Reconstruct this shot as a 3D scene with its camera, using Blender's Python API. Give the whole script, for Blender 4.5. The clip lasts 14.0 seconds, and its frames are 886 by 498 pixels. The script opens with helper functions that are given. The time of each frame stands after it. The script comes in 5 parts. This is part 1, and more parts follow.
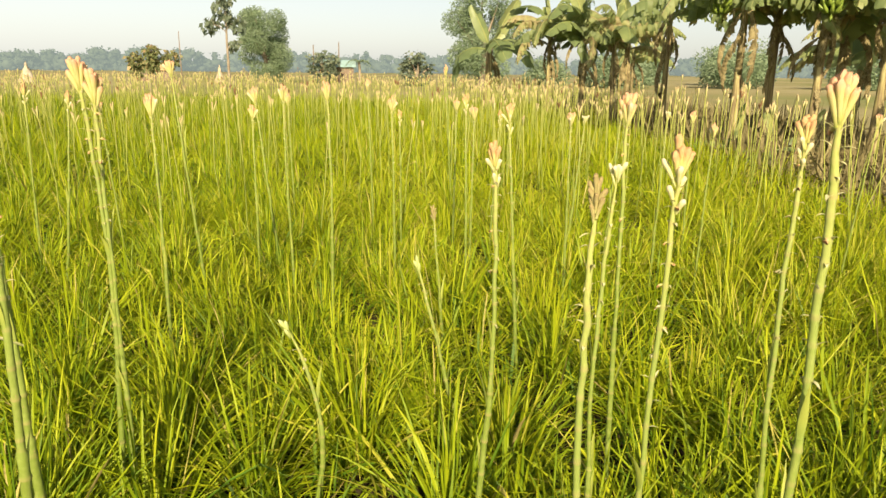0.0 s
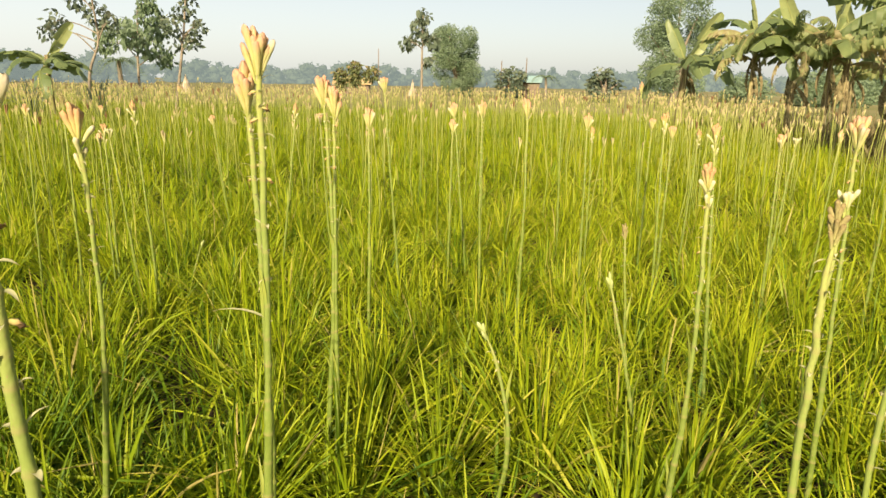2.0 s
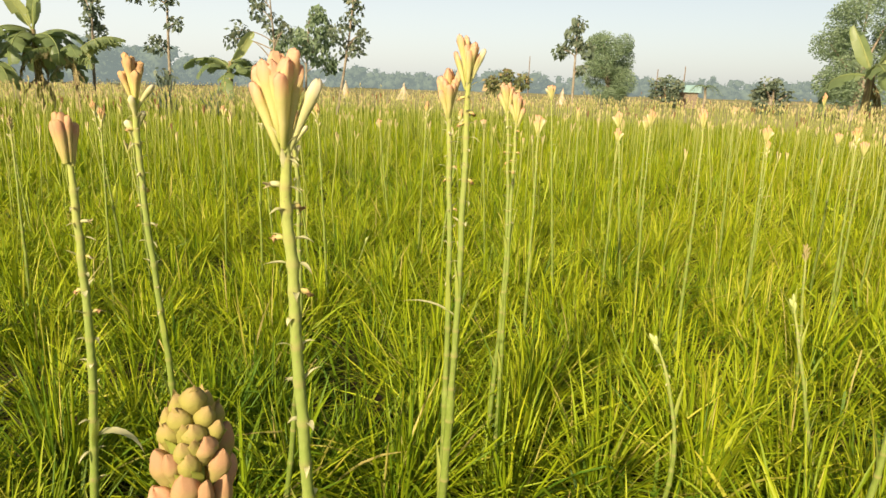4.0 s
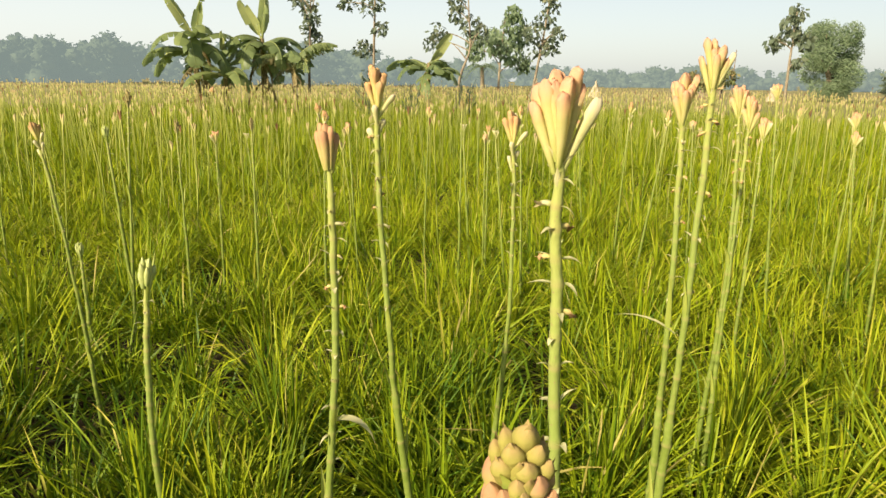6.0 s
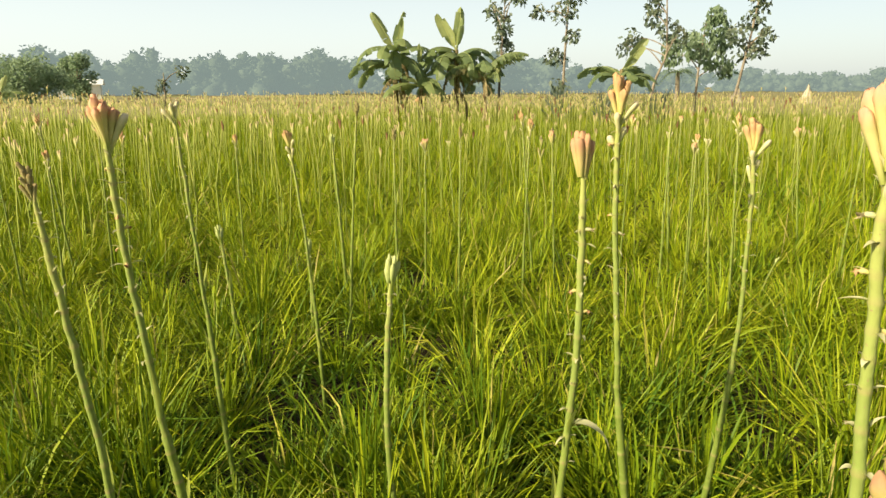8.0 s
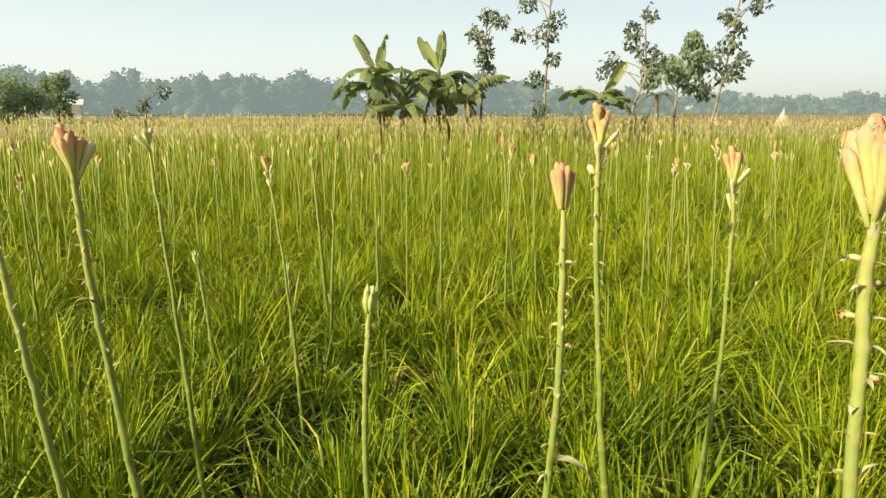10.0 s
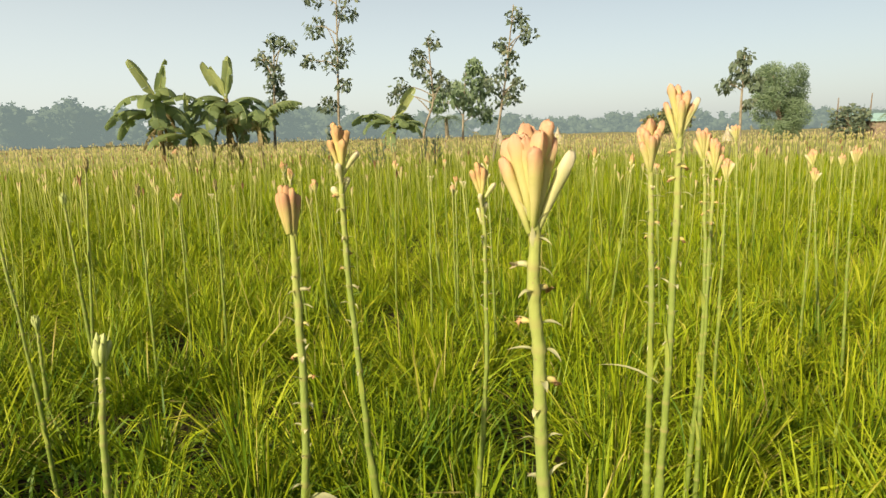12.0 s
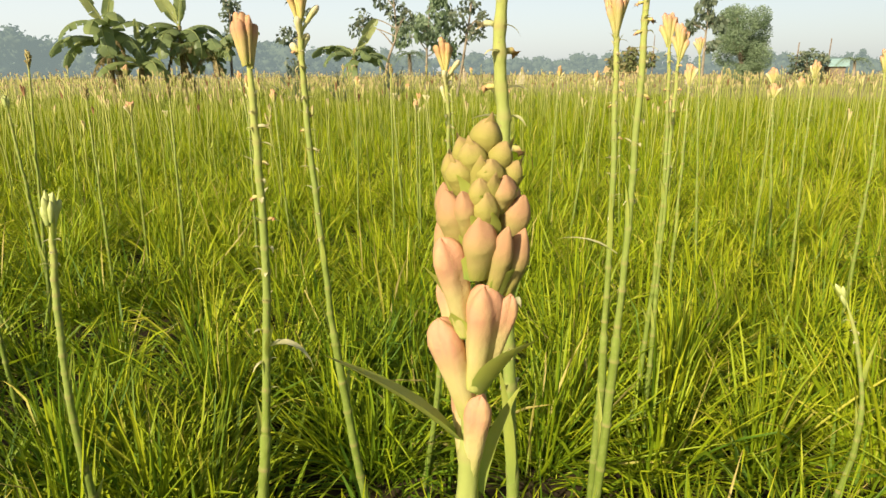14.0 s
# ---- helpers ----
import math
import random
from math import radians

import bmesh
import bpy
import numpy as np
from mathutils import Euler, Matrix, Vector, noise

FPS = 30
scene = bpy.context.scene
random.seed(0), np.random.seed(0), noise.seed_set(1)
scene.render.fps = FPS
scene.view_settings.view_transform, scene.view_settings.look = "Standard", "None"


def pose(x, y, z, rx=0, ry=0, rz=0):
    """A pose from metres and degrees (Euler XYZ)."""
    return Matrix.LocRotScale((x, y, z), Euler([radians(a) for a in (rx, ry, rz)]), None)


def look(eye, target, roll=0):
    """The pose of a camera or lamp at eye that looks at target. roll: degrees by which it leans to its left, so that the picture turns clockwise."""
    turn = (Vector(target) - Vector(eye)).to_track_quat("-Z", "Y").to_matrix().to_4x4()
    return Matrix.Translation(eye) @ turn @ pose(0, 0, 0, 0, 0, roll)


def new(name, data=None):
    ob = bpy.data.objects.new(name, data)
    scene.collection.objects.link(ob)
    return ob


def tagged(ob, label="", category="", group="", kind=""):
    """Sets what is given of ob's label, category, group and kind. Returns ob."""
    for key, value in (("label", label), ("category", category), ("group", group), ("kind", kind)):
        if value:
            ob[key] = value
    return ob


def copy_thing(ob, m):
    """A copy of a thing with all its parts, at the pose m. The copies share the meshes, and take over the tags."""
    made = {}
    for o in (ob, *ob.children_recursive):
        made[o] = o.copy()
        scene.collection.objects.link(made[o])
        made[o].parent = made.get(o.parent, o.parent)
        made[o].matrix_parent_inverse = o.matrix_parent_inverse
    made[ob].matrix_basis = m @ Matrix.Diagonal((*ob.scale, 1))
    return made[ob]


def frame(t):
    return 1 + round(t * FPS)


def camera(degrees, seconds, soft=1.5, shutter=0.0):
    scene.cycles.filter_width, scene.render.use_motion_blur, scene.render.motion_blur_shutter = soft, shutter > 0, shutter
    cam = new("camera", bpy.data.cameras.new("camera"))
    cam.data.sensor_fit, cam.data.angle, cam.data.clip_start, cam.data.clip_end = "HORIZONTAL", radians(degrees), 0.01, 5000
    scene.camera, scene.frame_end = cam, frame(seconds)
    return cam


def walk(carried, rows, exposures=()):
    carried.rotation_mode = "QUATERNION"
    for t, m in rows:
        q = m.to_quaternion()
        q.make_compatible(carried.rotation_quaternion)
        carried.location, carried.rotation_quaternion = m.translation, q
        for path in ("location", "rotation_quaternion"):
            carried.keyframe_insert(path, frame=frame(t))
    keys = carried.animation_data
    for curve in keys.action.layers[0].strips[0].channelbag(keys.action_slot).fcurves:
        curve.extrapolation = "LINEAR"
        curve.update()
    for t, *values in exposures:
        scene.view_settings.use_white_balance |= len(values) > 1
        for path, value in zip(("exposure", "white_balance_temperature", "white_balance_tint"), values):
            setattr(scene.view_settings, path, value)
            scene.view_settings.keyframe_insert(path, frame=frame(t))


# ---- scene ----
cam = camera(67.0, 14.0)
PATH = [
    (0, (-0.746, 0.256, 1.19), (-0.658, 2.186, 0.672), 0.6),
    (0.5, (-0.758, 0.241, 1.191), (-0.759, 2.176, 0.684), 0.7),
    (1, (-0.775, 0.225, 1.193), (-0.915, 2.158, 0.701), 1.0),
    (1.5, (-0.789, 0.212, 1.195), (-1.068, 2.13, 0.703), 1.0),
    (2, (-0.804, 0.184, 1.198), (-1.227, 2.078, 0.715), 1.0),
    (2.5, (-0.819, 0.168, 1.194), (-1.326, 2.039, 0.701), 1.6),
    (3, (-0.835, 0.157, 1.192), (-1.456, 1.989, 0.685), 2.0),
    (3.2, (-0.845, 0.145, 1.196), (-1.501, 1.967, 0.699), 1.9),
    (5.3, (-0.922, 0.098, 1.189), (-2.042, 1.691, 0.733), 1.1),
    (5.5, (-0.93, 0.094, 1.186), (-2.097, 1.652, 0.728), 0.8),
    (6, (-0.95, 0.088, 1.21), (-2.212, 1.56, 0.722), 0.9),
    (6.5, (-0.968, 0.058, 1.213), (-2.326, 1.447, 0.736), 1.5),
    (7, (-0.982, 0.038, 1.212), (-2.441, 1.322, 0.741), 0.8),
    (7.5, (-0.991, 0.017, 1.212), (-2.523, 1.214, 0.742), 0.4),
    (8, (-1.002, -0.006, 1.21), (-2.618, 1.075, 0.741), -0.1),
    (8.2, (-1.005, -0.011, 1.208), (-2.63, 1.056, 0.736), 0.0),
    (10.3, (-1.02, 0.029, 1.224), (-2.598, 1.197, 0.846), 0.1),
    (10.5, (-1.019, 0.054, 1.224), (-2.515, 1.322, 0.833), 0.2),
    (11, (-0.995, 0.085, 1.217), (-2.361, 1.494, 0.831), -1.2),
    (11.5, (-0.988, 0.102, 1.195), (-2.293, 1.567, 0.809), -0.2),
    (12, (-0.977, 0.122, 1.215), (-2.193, 1.672, 0.871), -1.3),
    (12.5, (-0.968, 0.112, 1.177), (-2.146, 1.672, 0.75), -1.1),
    (13, (-0.97, 0.104, 1.121), (-2.123, 1.675, 0.67), -1.0),
    (13.5, (-0.971, 0.098, 1.089), (-2.125, 1.66, 0.611), 0.4),
    (14, (-0.968, 0.105, 1.074), (-2.074, 1.691, 0.56), -0.2),
]
EXPOSURES = [(0.0, 0.83, 6750, 10), (0.5, 0.73, 6700, 10), (3.0, 0.72, 6650, 10), (5.5, 0.69, 6600, 9), (8.0, 0.75, 6500, 5), (10.5, 0.65, 6500, 5), (11.0, 0.59, 6500, 5), (12.0, 0.54, 6500, 6), (12.5, 0.43, 6500, 7), (13.0, 0.58, 6450, 8), (14.0, 0.67, 6400, 9)]
walk(cam, [(t, look(eye, target, roll)) for t, eye, target, roll in PATH], EXPOSURES)

# ---- world, sun, exposure ----
SUN_YAW, SUN_UP = 180.0, 28.0
world = bpy.data.worlds.new("hazy_sky")
scene.world = world
world.use_nodes = True
wn = world.node_tree
sky = wn.nodes.new("ShaderNodeTexSky")
sky.sky_type = "NISHITA"
sky.sun_disc = False
sky.sun_elevation = radians(SUN_UP)
sky.sun_rotation = radians(-SUN_YAW)
sky.air_density, sky.dust_density, sky.ozone_density = 0.9, 2.0, 0.3
wn.nodes["Background"].inputs["Strength"].default_value = 0.038
wn.links.new(sky.outputs[0], wn.nodes["Background"].inputs["Color"])
haze = wn.nodes.new("ShaderNodeBackground")
haze.inputs["Color"].default_value = (0.975, 1.0, 0.965, 1)
hz = wn.nodes.new("ShaderNodeTexCoord")
up = wn.nodes.new("ShaderNodeSeparateXYZ")
wn.links.new(hz.outputs["Generated"], up.inputs[0])
fade = wn.nodes.new("ShaderNodeMapRange")
fade.interpolation_type = "SMOOTHSTEP"
for slot, value in zip(("From Min", "From Max", "To Min", "To Max"), (0.0, 0.6, 0.37, 0.05)):
    fade.inputs[slot].default_value = value
wn.links.new(up.outputs[2], fade.inputs["Value"])
# the haze is brighter on the side that the sun stands on
toward = wn.nodes.new("ShaderNodeVectorMath")
toward.operation = "DOT_PRODUCT"
toward.inputs[1].default_value = (-math.sin(radians(125)), math.cos(radians(125)), 0.0)
wn.links.new(hz.outputs["Generated"], toward.inputs[0])
glare = wn.nodes.new("ShaderNodeMapRange")
for slot, value in zip(("From Min", "From Max", "To Min", "To Max"), (-1.0, 1.0, 0.80, 1.34)):
    glare.inputs[slot].default_value = value
wn.links.new(toward.outputs["Value"], glare.inputs["Value"])
level = wn.nodes.new("ShaderNodeMath")
level.operation = "MULTIPLY"
wn.links.new(fade.outputs[0], level.inputs[0])
wn.links.new(glare.outputs[0], level.inputs[1])
wn.links.new(level.outputs[0], haze.inputs["Strength"])
both = wn.nodes.new("ShaderNodeAddShader")
wn.links.new(wn.nodes["Background"].outputs[0], both.inputs[0])
wn.links.new(haze.outputs[0], both.inputs[1])
wn.links.new(both.outputs[0], wn.nodes["World Output"].inputs[0])
sun = new("sun", bpy.data.lights.new("sun", "SUN"))
sun.data.energy, sun.data.angle, sun.data.color = 5.0, radians(1.2), (1.0, 0.85, 0.62)
sun_dir = Vector((-math.sin(radians(SUN_YAW)) * math.cos(radians(SUN_UP)), math.cos(radians(SUN_YAW)) * math.cos(radians(SUN_UP)), math.sin(radians(SUN_UP))))
sun.matrix_world = look(sun_dir * 50, (0, 0, 0))

# ---- materials ----


def ramp(nt, fac, stops):
    node = nt.nodes.new("ShaderNodeValToRGB")
    els = node.color_ramp.elements
    while len(els) < len(stops):
        els.new(0.5)
    for el, (p, c) in zip(els, stops):
        el.position, el.color = p, (*c, 1)
    nt.links.new(fac, node.inputs[0])
    return node.outputs[0]


def noise_of(nt, scale, detail=3.0, coord="Object", stretch=None):
    tc = nt.nodes.new("ShaderNodeTexCoord")
    out = tc.outputs[coord]
    if stretch:
        mp = nt.nodes.new("ShaderNodeMapping")
        mp.inputs["Scale"].default_value = stretch
        nt.links.new(out, mp.inputs[0])
        out = mp.outputs[0]
    n = nt.nodes.new("ShaderNodeTexNoise")
    n.inputs["Scale"].default_value, n.inputs["Detail"].default_value = scale, detail
    nt.links.new(out, n.inputs[0])
    return n.outputs[0]


def attr(nt, name):
    n = nt.nodes.new("ShaderNodeAttribute")
    n.attribute_name = name
    return n.outputs["Fac"]


def mix(nt, fac, a, b, kind="MIX"):
    n = nt.nodes.new("ShaderNodeMix")
    n.data_type, n.blend_type = "RGBA", kind
    for sock, v in ((n.inputs[0], fac), (n.inputs[6], a), (n.inputs[7], b)):
        if hasattr(v, "is_linked"):
            nt.links.new(v, sock)
        elif isinstance(v, float):
            sock.default_value = v
        else:
            sock.default_value = (*v, 1)
    return n.outputs[2]


def math_of(nt, op, a, b):
    n = nt.nodes.new("ShaderNodeMath")
    n.operation = op
    for sock, v in ((n.inputs[0], a), (n.inputs[1], b)):
        if hasattr(v, "is_linked"):
            nt.links.new(v, sock)
        else:
            sock.default_value = v
    return n.outputs[0]


def material(name, colour, rough=0.6, bump=None, translucent=0.0, glow=None, spec=0.4):
    """colour: a function of the node tree that returns a socket."""
    m = bpy.data.materials.new(name)
    m.use_nodes = True
    nt = m.node_tree
    p = nt.nodes["Principled BSDF"]
    c = colour(nt)
    nt.links.new(c, p.inputs["Base Color"])
    p.inputs["Roughness"].default_value = rough
    p.inputs["Specular IOR Level"].default_value = spec
    if bump:
        b = nt.nodes.new("ShaderNodeBump")
        b.inputs["Strength"].default_value, b.inputs["Distance"].default_value = bump[1], bump[2]
        nt.links.new(noise_of(nt, bump[0]), b.inputs["Height"])
        nt.links.new(b.outputs[0], p.inputs["Normal"])
    out = nt.nodes["Material Output"]
    if translucent:
        tr = nt.nodes.new("ShaderNodeBsdfTranslucent")
        nt.links.new(c, tr.inputs[0])
        ms = nt.nodes.new("ShaderNodeMixShader")
        ms.inputs[0].default_value = translucent
        nt.links.new(p.outputs[0], ms.inputs[1])
        nt.links.new(tr.outputs[0], ms.inputs[2])
        nt.links.new(ms.outputs[0], out.inputs[0])
    if glow:
        p.inputs["Emission Color"].default_value = (*glow[0], 1)
        p.inputs["Emission Strength"].default_value = glow[1]
    return m


def two_tone(a, b, scale, c=None):
    def make(nt):
        n = noise_of(nt, scale, 5.0)
        base = ramp(nt, n, [(0.35, a), (0.65, b)])
        if c:
            base = mix(nt, ramp(nt, noise_of(nt, scale * 7, 3.0), [(0.5, (0, 0, 0)), (0.72, (1, 1, 1))]), base, c)
        return base
    return make


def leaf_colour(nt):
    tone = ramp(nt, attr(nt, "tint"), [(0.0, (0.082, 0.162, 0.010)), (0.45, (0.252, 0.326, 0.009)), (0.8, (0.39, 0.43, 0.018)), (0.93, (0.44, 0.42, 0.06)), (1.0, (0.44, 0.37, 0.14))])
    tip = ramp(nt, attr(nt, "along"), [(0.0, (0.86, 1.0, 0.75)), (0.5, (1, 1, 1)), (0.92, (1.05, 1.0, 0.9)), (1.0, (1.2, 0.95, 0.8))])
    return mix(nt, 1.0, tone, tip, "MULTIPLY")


def stem_colour(nt):
    base = ramp(nt, attr(nt, "along"), [(0.0, (0.135, 0.195, 0.028)), (0.5, (0.2, 0.26, 0.045)), (0.76, (0.26, 0.325, 0.075)), (0.92, (0.40, 0.43, 0.12)), (1.0, (0.45, 0.46, 0.13))])
    n = noise_of(nt, 60.0, 3.0)
    base = mix(nt, ramp(nt, n, [(0.45, (0, 0, 0)), (0.8, (0.5, 0.5, 0.5))]), base, (0.34, 0.38, 0.11))
    base = mix(nt, ramp(nt, attr(nt, "node"), [(0.2, (0, 0, 0)), (0.9, (0.45, 0.45, 0.45))]), base, (0.40, 0.28, 0.14))
    spots = ramp(nt, noise_of(nt, 170.0, 2.0), [(0.66, (0, 0, 0)), (0.74, (0.7, 0.7, 0.7))])
    return mix(nt, spots, base, (0.33, 0.24, 0.12))


def bud_colour(low, mid, high, turns=0.66, veins=0.22):
    def make(nt):
        base = ramp(nt, attr(nt, "along"), [(0.0, low), (0.35, mid), (turns, mid), (min(1.0, turns + 0.30), high)])
        n = noise_of(nt, 1.0, 4.0, stretch=(420.0, 420.0, 28.0))
        base = mix(nt, ramp(nt, n, [(0.48, (0, 0, 0)), (0.78, (veins, veins, veins))]), base, tuple(0.5 * (a + b) for a, b in zip(mid, high)))
        return mix(nt, ramp(nt, noise_of(nt, 60.0, 2.0), [(0.52, (0, 0, 0)), (0.75, (0.3, 0.3, 0.3))]), base, low)
    return make


M = {
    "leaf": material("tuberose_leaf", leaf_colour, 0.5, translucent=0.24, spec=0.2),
    "stem": material("flower_stem", stem_colour, 0.65, bump=(120, 0.6, 0.002), translucent=0.1, spec=0.12),
    "bud_peach": material("bud_peach", bud_colour((0.44, 0.49, 0.11), (0.74, 0.68, 0.28), (0.82, 0.47, 0.3)), 0.55, bump=(200, 0.25, 0.001), translucent=0.34, spec=0.12),
    "bud_cream": material("bud_cream", bud_colour((0.42, 0.46, 0.12), (0.68, 0.65, 0.3), (0.79, 0.69, 0.48)), 0.45, bump=(200, 0.25, 0.001), translucent=0.25, spec=0.2),
    "bud_pink": material("bud_pink", bud_colour((0.29, 0.31, 0.055), (0.43, 0.35, 0.12), (0.48, 0.27, 0.145), 0.46), 0.7, bump=(240, 0.5, 0.0015), translucent=0.15, spec=0.12),
    "bud_blush": material("bud_blush", bud_colour((0.44, 0.47, 0.12), (0.62, 0.53, 0.22), (0.64, 0.34, 0.2), 0.46, 0.6), 0.7, bump=(240, 0.5, 0.0015), translucent=0.2, spec=0.12),
    "bud_rose": material("bud_rose", bud_colour((0.42, 0.43, 0.11), (0.6, 0.48, 0.19), (0.63, 0.35, 0.2), 0.5, 0.5), 0.7, bump=(240, 0.5, 0.0015), translucent=0.2, spec=0.12),
    "bud_dry": material("bud_dry", bud_colour((0.46, 0.47, 0.12), (0.64, 0.52, 0.19), (0.6, 0.35, 0.17), 0.5), 0.7, bump=(260, 0.6, 0.002), translucent=0.1, spec=0.2),
    "bud_brown": material("bud_brown", bud_colour((0.4, 0.4, 0.14), (0.37, 0.32, 0.13), (0.29, 0.22, 0.1)), 0.8, bump=(260, 0.6, 0.002), spec=0.1),
    "bud_green": material("bud_green", bud_colour((0.36, 0.45, 0.12), (0.52, 0.57, 0.2), (0.58, 0.6, 0.24)), 0.5, bump=(200, 0.25, 0.001), translucent=0.2),
    "bud_lime": material("bud_lime", bud_colour((0.27, 0.28, 0.05), (0.36, 0.32, 0.08), (0.44, 0.31, 0.13)), 0.7, bump=(240, 0.5, 0.0015), translucent=0.15, spec=0.12),
    "bract": material("bract", bud_colour((0.5, 0.52, 0.2), (0.74, 0.7, 0.4), (0.6, 0.48, 0.26), 0.75), 0.6, translucent=0.4, spec=0.1),
    "bract_green": material("bract_green", bud_colour((0.3, 0.4, 0.08), (0.42, 0.47, 0.09), (0.4, 0.43, 0.08)), 0.5, translucent=0.35),
    "soil": None,
    "banana_leaf": material("banana_leaf", lambda nt: ramp(nt, math_of(nt, "ADD", attr(nt, "tint"), math_of(nt, "MULTIPLY", noise_of(nt, 5.0), 0.35)), [(0.2, (0.17, 0.235, 0.11)), (0.6, (0.29, 0.36, 0.135)), (1.0, (0.50, 0.53, 0.20))]), 0.4, bump=(30, 0.3, 0.01), translucent=0.5),
    # yellowing leaf, coloured paler than banana_leaf to stand in for sun on the grove
    "banana_torn_lit": material("sunlit_torn_banana_leaf", lambda nt: ramp(nt, math_of(nt, "ADD", attr(nt, "tint"), math_of(nt, "MULTIPLY", noise_of(nt, 6.0), 0.4)), [(0.25, (0.19, 0.26, 0.11)), (0.6, (0.35, 0.41, 0.16)), (0.85, (0.50, 0.52, 0.22)), (1.15, (0.47, 0.40, 0.20))]), 0.5, bump=(30, 0.3, 0.01), translucent=0.55),
    "banana_dead": material("banana_dead_leaf", two_tone((0.22, 0.18, 0.085), (0.44, 0.37, 0.19), 5.0, (0.12, 0.09, 0.045)), 0.9, bump=(20, 0.5, 0.02), translucent=0.25, spec=0.1),
    "litter": material("dead_leaf_litter", two_tone((0.15, 0.125, 0.055), (0.30, 0.255, 0.12), 7.0, (0.09, 0.085, 0.03)), 0.95, bump=(30, 0.5, 0.01), spec=0.1),
    "banana_stem": material("banana_sheath", lambda nt: ramp(nt, noise_of(nt, 1.0, 6.0, stretch=(22.0, 22.0, 1.6)), [(0.3, (0.08, 0.055, 0.03)), (0.45, (0.20, 0.15, 0.07)), (0.58, (0.34, 0.29, 0.12)), (0.72, (0.48, 0.43, 0.20))]), 0.75, bump=(14, 0.6, 0.03)),
    "banana_fruit": material("banana_fruit", two_tone((0.14, 0.22, 0.03), (0.24, 0.31, 0.05), 9.0), 0.45),
    "bark": material("pale_bark", two_tone((0.20, 0.16, 0.11), (0.32, 0.27, 0.19), 6.0), 0.85, bump=(25, 0.5, 0.02)),
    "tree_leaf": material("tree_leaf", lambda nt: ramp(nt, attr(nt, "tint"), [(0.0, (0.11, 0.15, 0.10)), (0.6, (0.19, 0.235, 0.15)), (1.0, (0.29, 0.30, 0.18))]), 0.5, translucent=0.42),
    # leaf green paled so that distance haze sits in the base colour
    "mid_leaf_haze": material("hazed_tree_leaf", lambda nt: ramp(nt, attr(nt, "tint"), [(0.0, (0.22, 0.30, 0.17)), (0.6, (0.30, 0.385, 0.235)), (1.0, (0.37, 0.45, 0.28))]), 0.9, translucent=0.5, spec=0.1),
    "yellow_leaf": material("yellowing_leaf", lambda nt: ramp(nt, attr(nt, "tint"), [(0.0, (0.12, 0.16, 0.06)), (0.6, (0.20, 0.21, 0.08)), (1.0, (0.32, 0.22, 0.10))]), 0.7, translucent=0.25),
    # dark leaf with a pale blue-green glow painted in as distance haze
    "far_leaf_haze": material("far_woodland_haze_leaf", lambda nt: ramp(nt, attr(nt, "tint"), [(0.0, (0.035, 0.045, 0.03)), (1.0, (0.055, 0.07, 0.045))]), 1.0, glow=((0.61, 0.74, 0.70), 0.23), spec=0.0),
    "straw": material("straw", two_tone((0.38, 0.32, 0.22), (0.50, 0.43, 0.32), 3.0), 0.9, bump=(40, 0.5, 0.03)),
    "plaster": material("white_plaster", two_tone((0.70, 0.70, 0.66), (0.80, 0.80, 0.77), 0.5), 0.8),
    "tin": material("turquoise_tin", two_tone((0.26, 0.42, 0.40), (0.34, 0.48, 0.45), 0.8), 0.5),
    "thatch": material("thatch", two_tone((0.40, 0.28, 0.13), (0.52, 0.40, 0.20), 2.0), 0.9),
    "wood": material("weathered_wood", two_tone((0.16, 0.12, 0.08), (0.26, 0.20, 0.14), 8.0), 0.85),
}


def soil_colour(nt):
    tc = nt.nodes.new("ShaderNodeTexCoord")
    sep = nt.nodes.new("ShaderNodeSeparateXYZ")
    nt.links.new(tc.outputs["Object"], sep.inputs[0])
    soil = ramp(nt, noise_of(nt, 2.2, 6.0), [(0.3, (0.022, 0.017, 0.009)), (0.55, (0.046, 0.034, 0.018)), (0.75, (0.085, 0.062, 0.034))])
    soil = mix(nt, ramp(nt, noise_of(nt, 14.0, 4.0), [(0.52, (0, 0, 0)), (0.7, (0.7, 0.7, 0.7))]), soil, (0.10, 0.08, 0.04))
    dry = ramp(nt, noise_of(nt, 0.05, 5.0), [(0.35, (0.20, 0.22, 0.07)), (0.5, (0.30, 0.26, 0.12)), (0.66, (0.38, 0.33, 0.18))])
    dry = mix(nt, ramp(nt, noise_of(nt, 1.1, 5.0), [(0.45, (0, 0, 0)), (0.7, (0.6, 0.6, 0.6))]), dry, (0.24, 0.23, 0.09))
    far_y = math_of(nt, "GREATER_THAN", sep.outputs[1], 26.0)
    far_x = math_of(nt, "LESS_THAN", sep.outputs[0], -28.0)
    edge = ramp(nt, noise_of(nt, 3.0, 5.0), [(0.3, (0.10, 0.075, 0.035)), (0.55, (0.19, 0.15, 0.075)), (0.75, (0.29, 0.24, 0.13))])
    soil = mix(nt, math_of(nt, "GREATER_THAN", sep.outputs[0], 3.2), soil, edge)
    far_e = math_of(nt, "GREATER_THAN", sep.outputs[0], 9.0)
    return mix(nt, math_of(nt, "MAXIMUM", far_e, math_of(nt, "MAXIMUM", far_x, far_y)), soil, dry)


M["soil"] = material("ground", soil_colour, 0.95, bump=(9.0, 0.8, 0.04), spec=0.15)

# ---- mesh helpers ----
rng = np.random.default_rng(7)


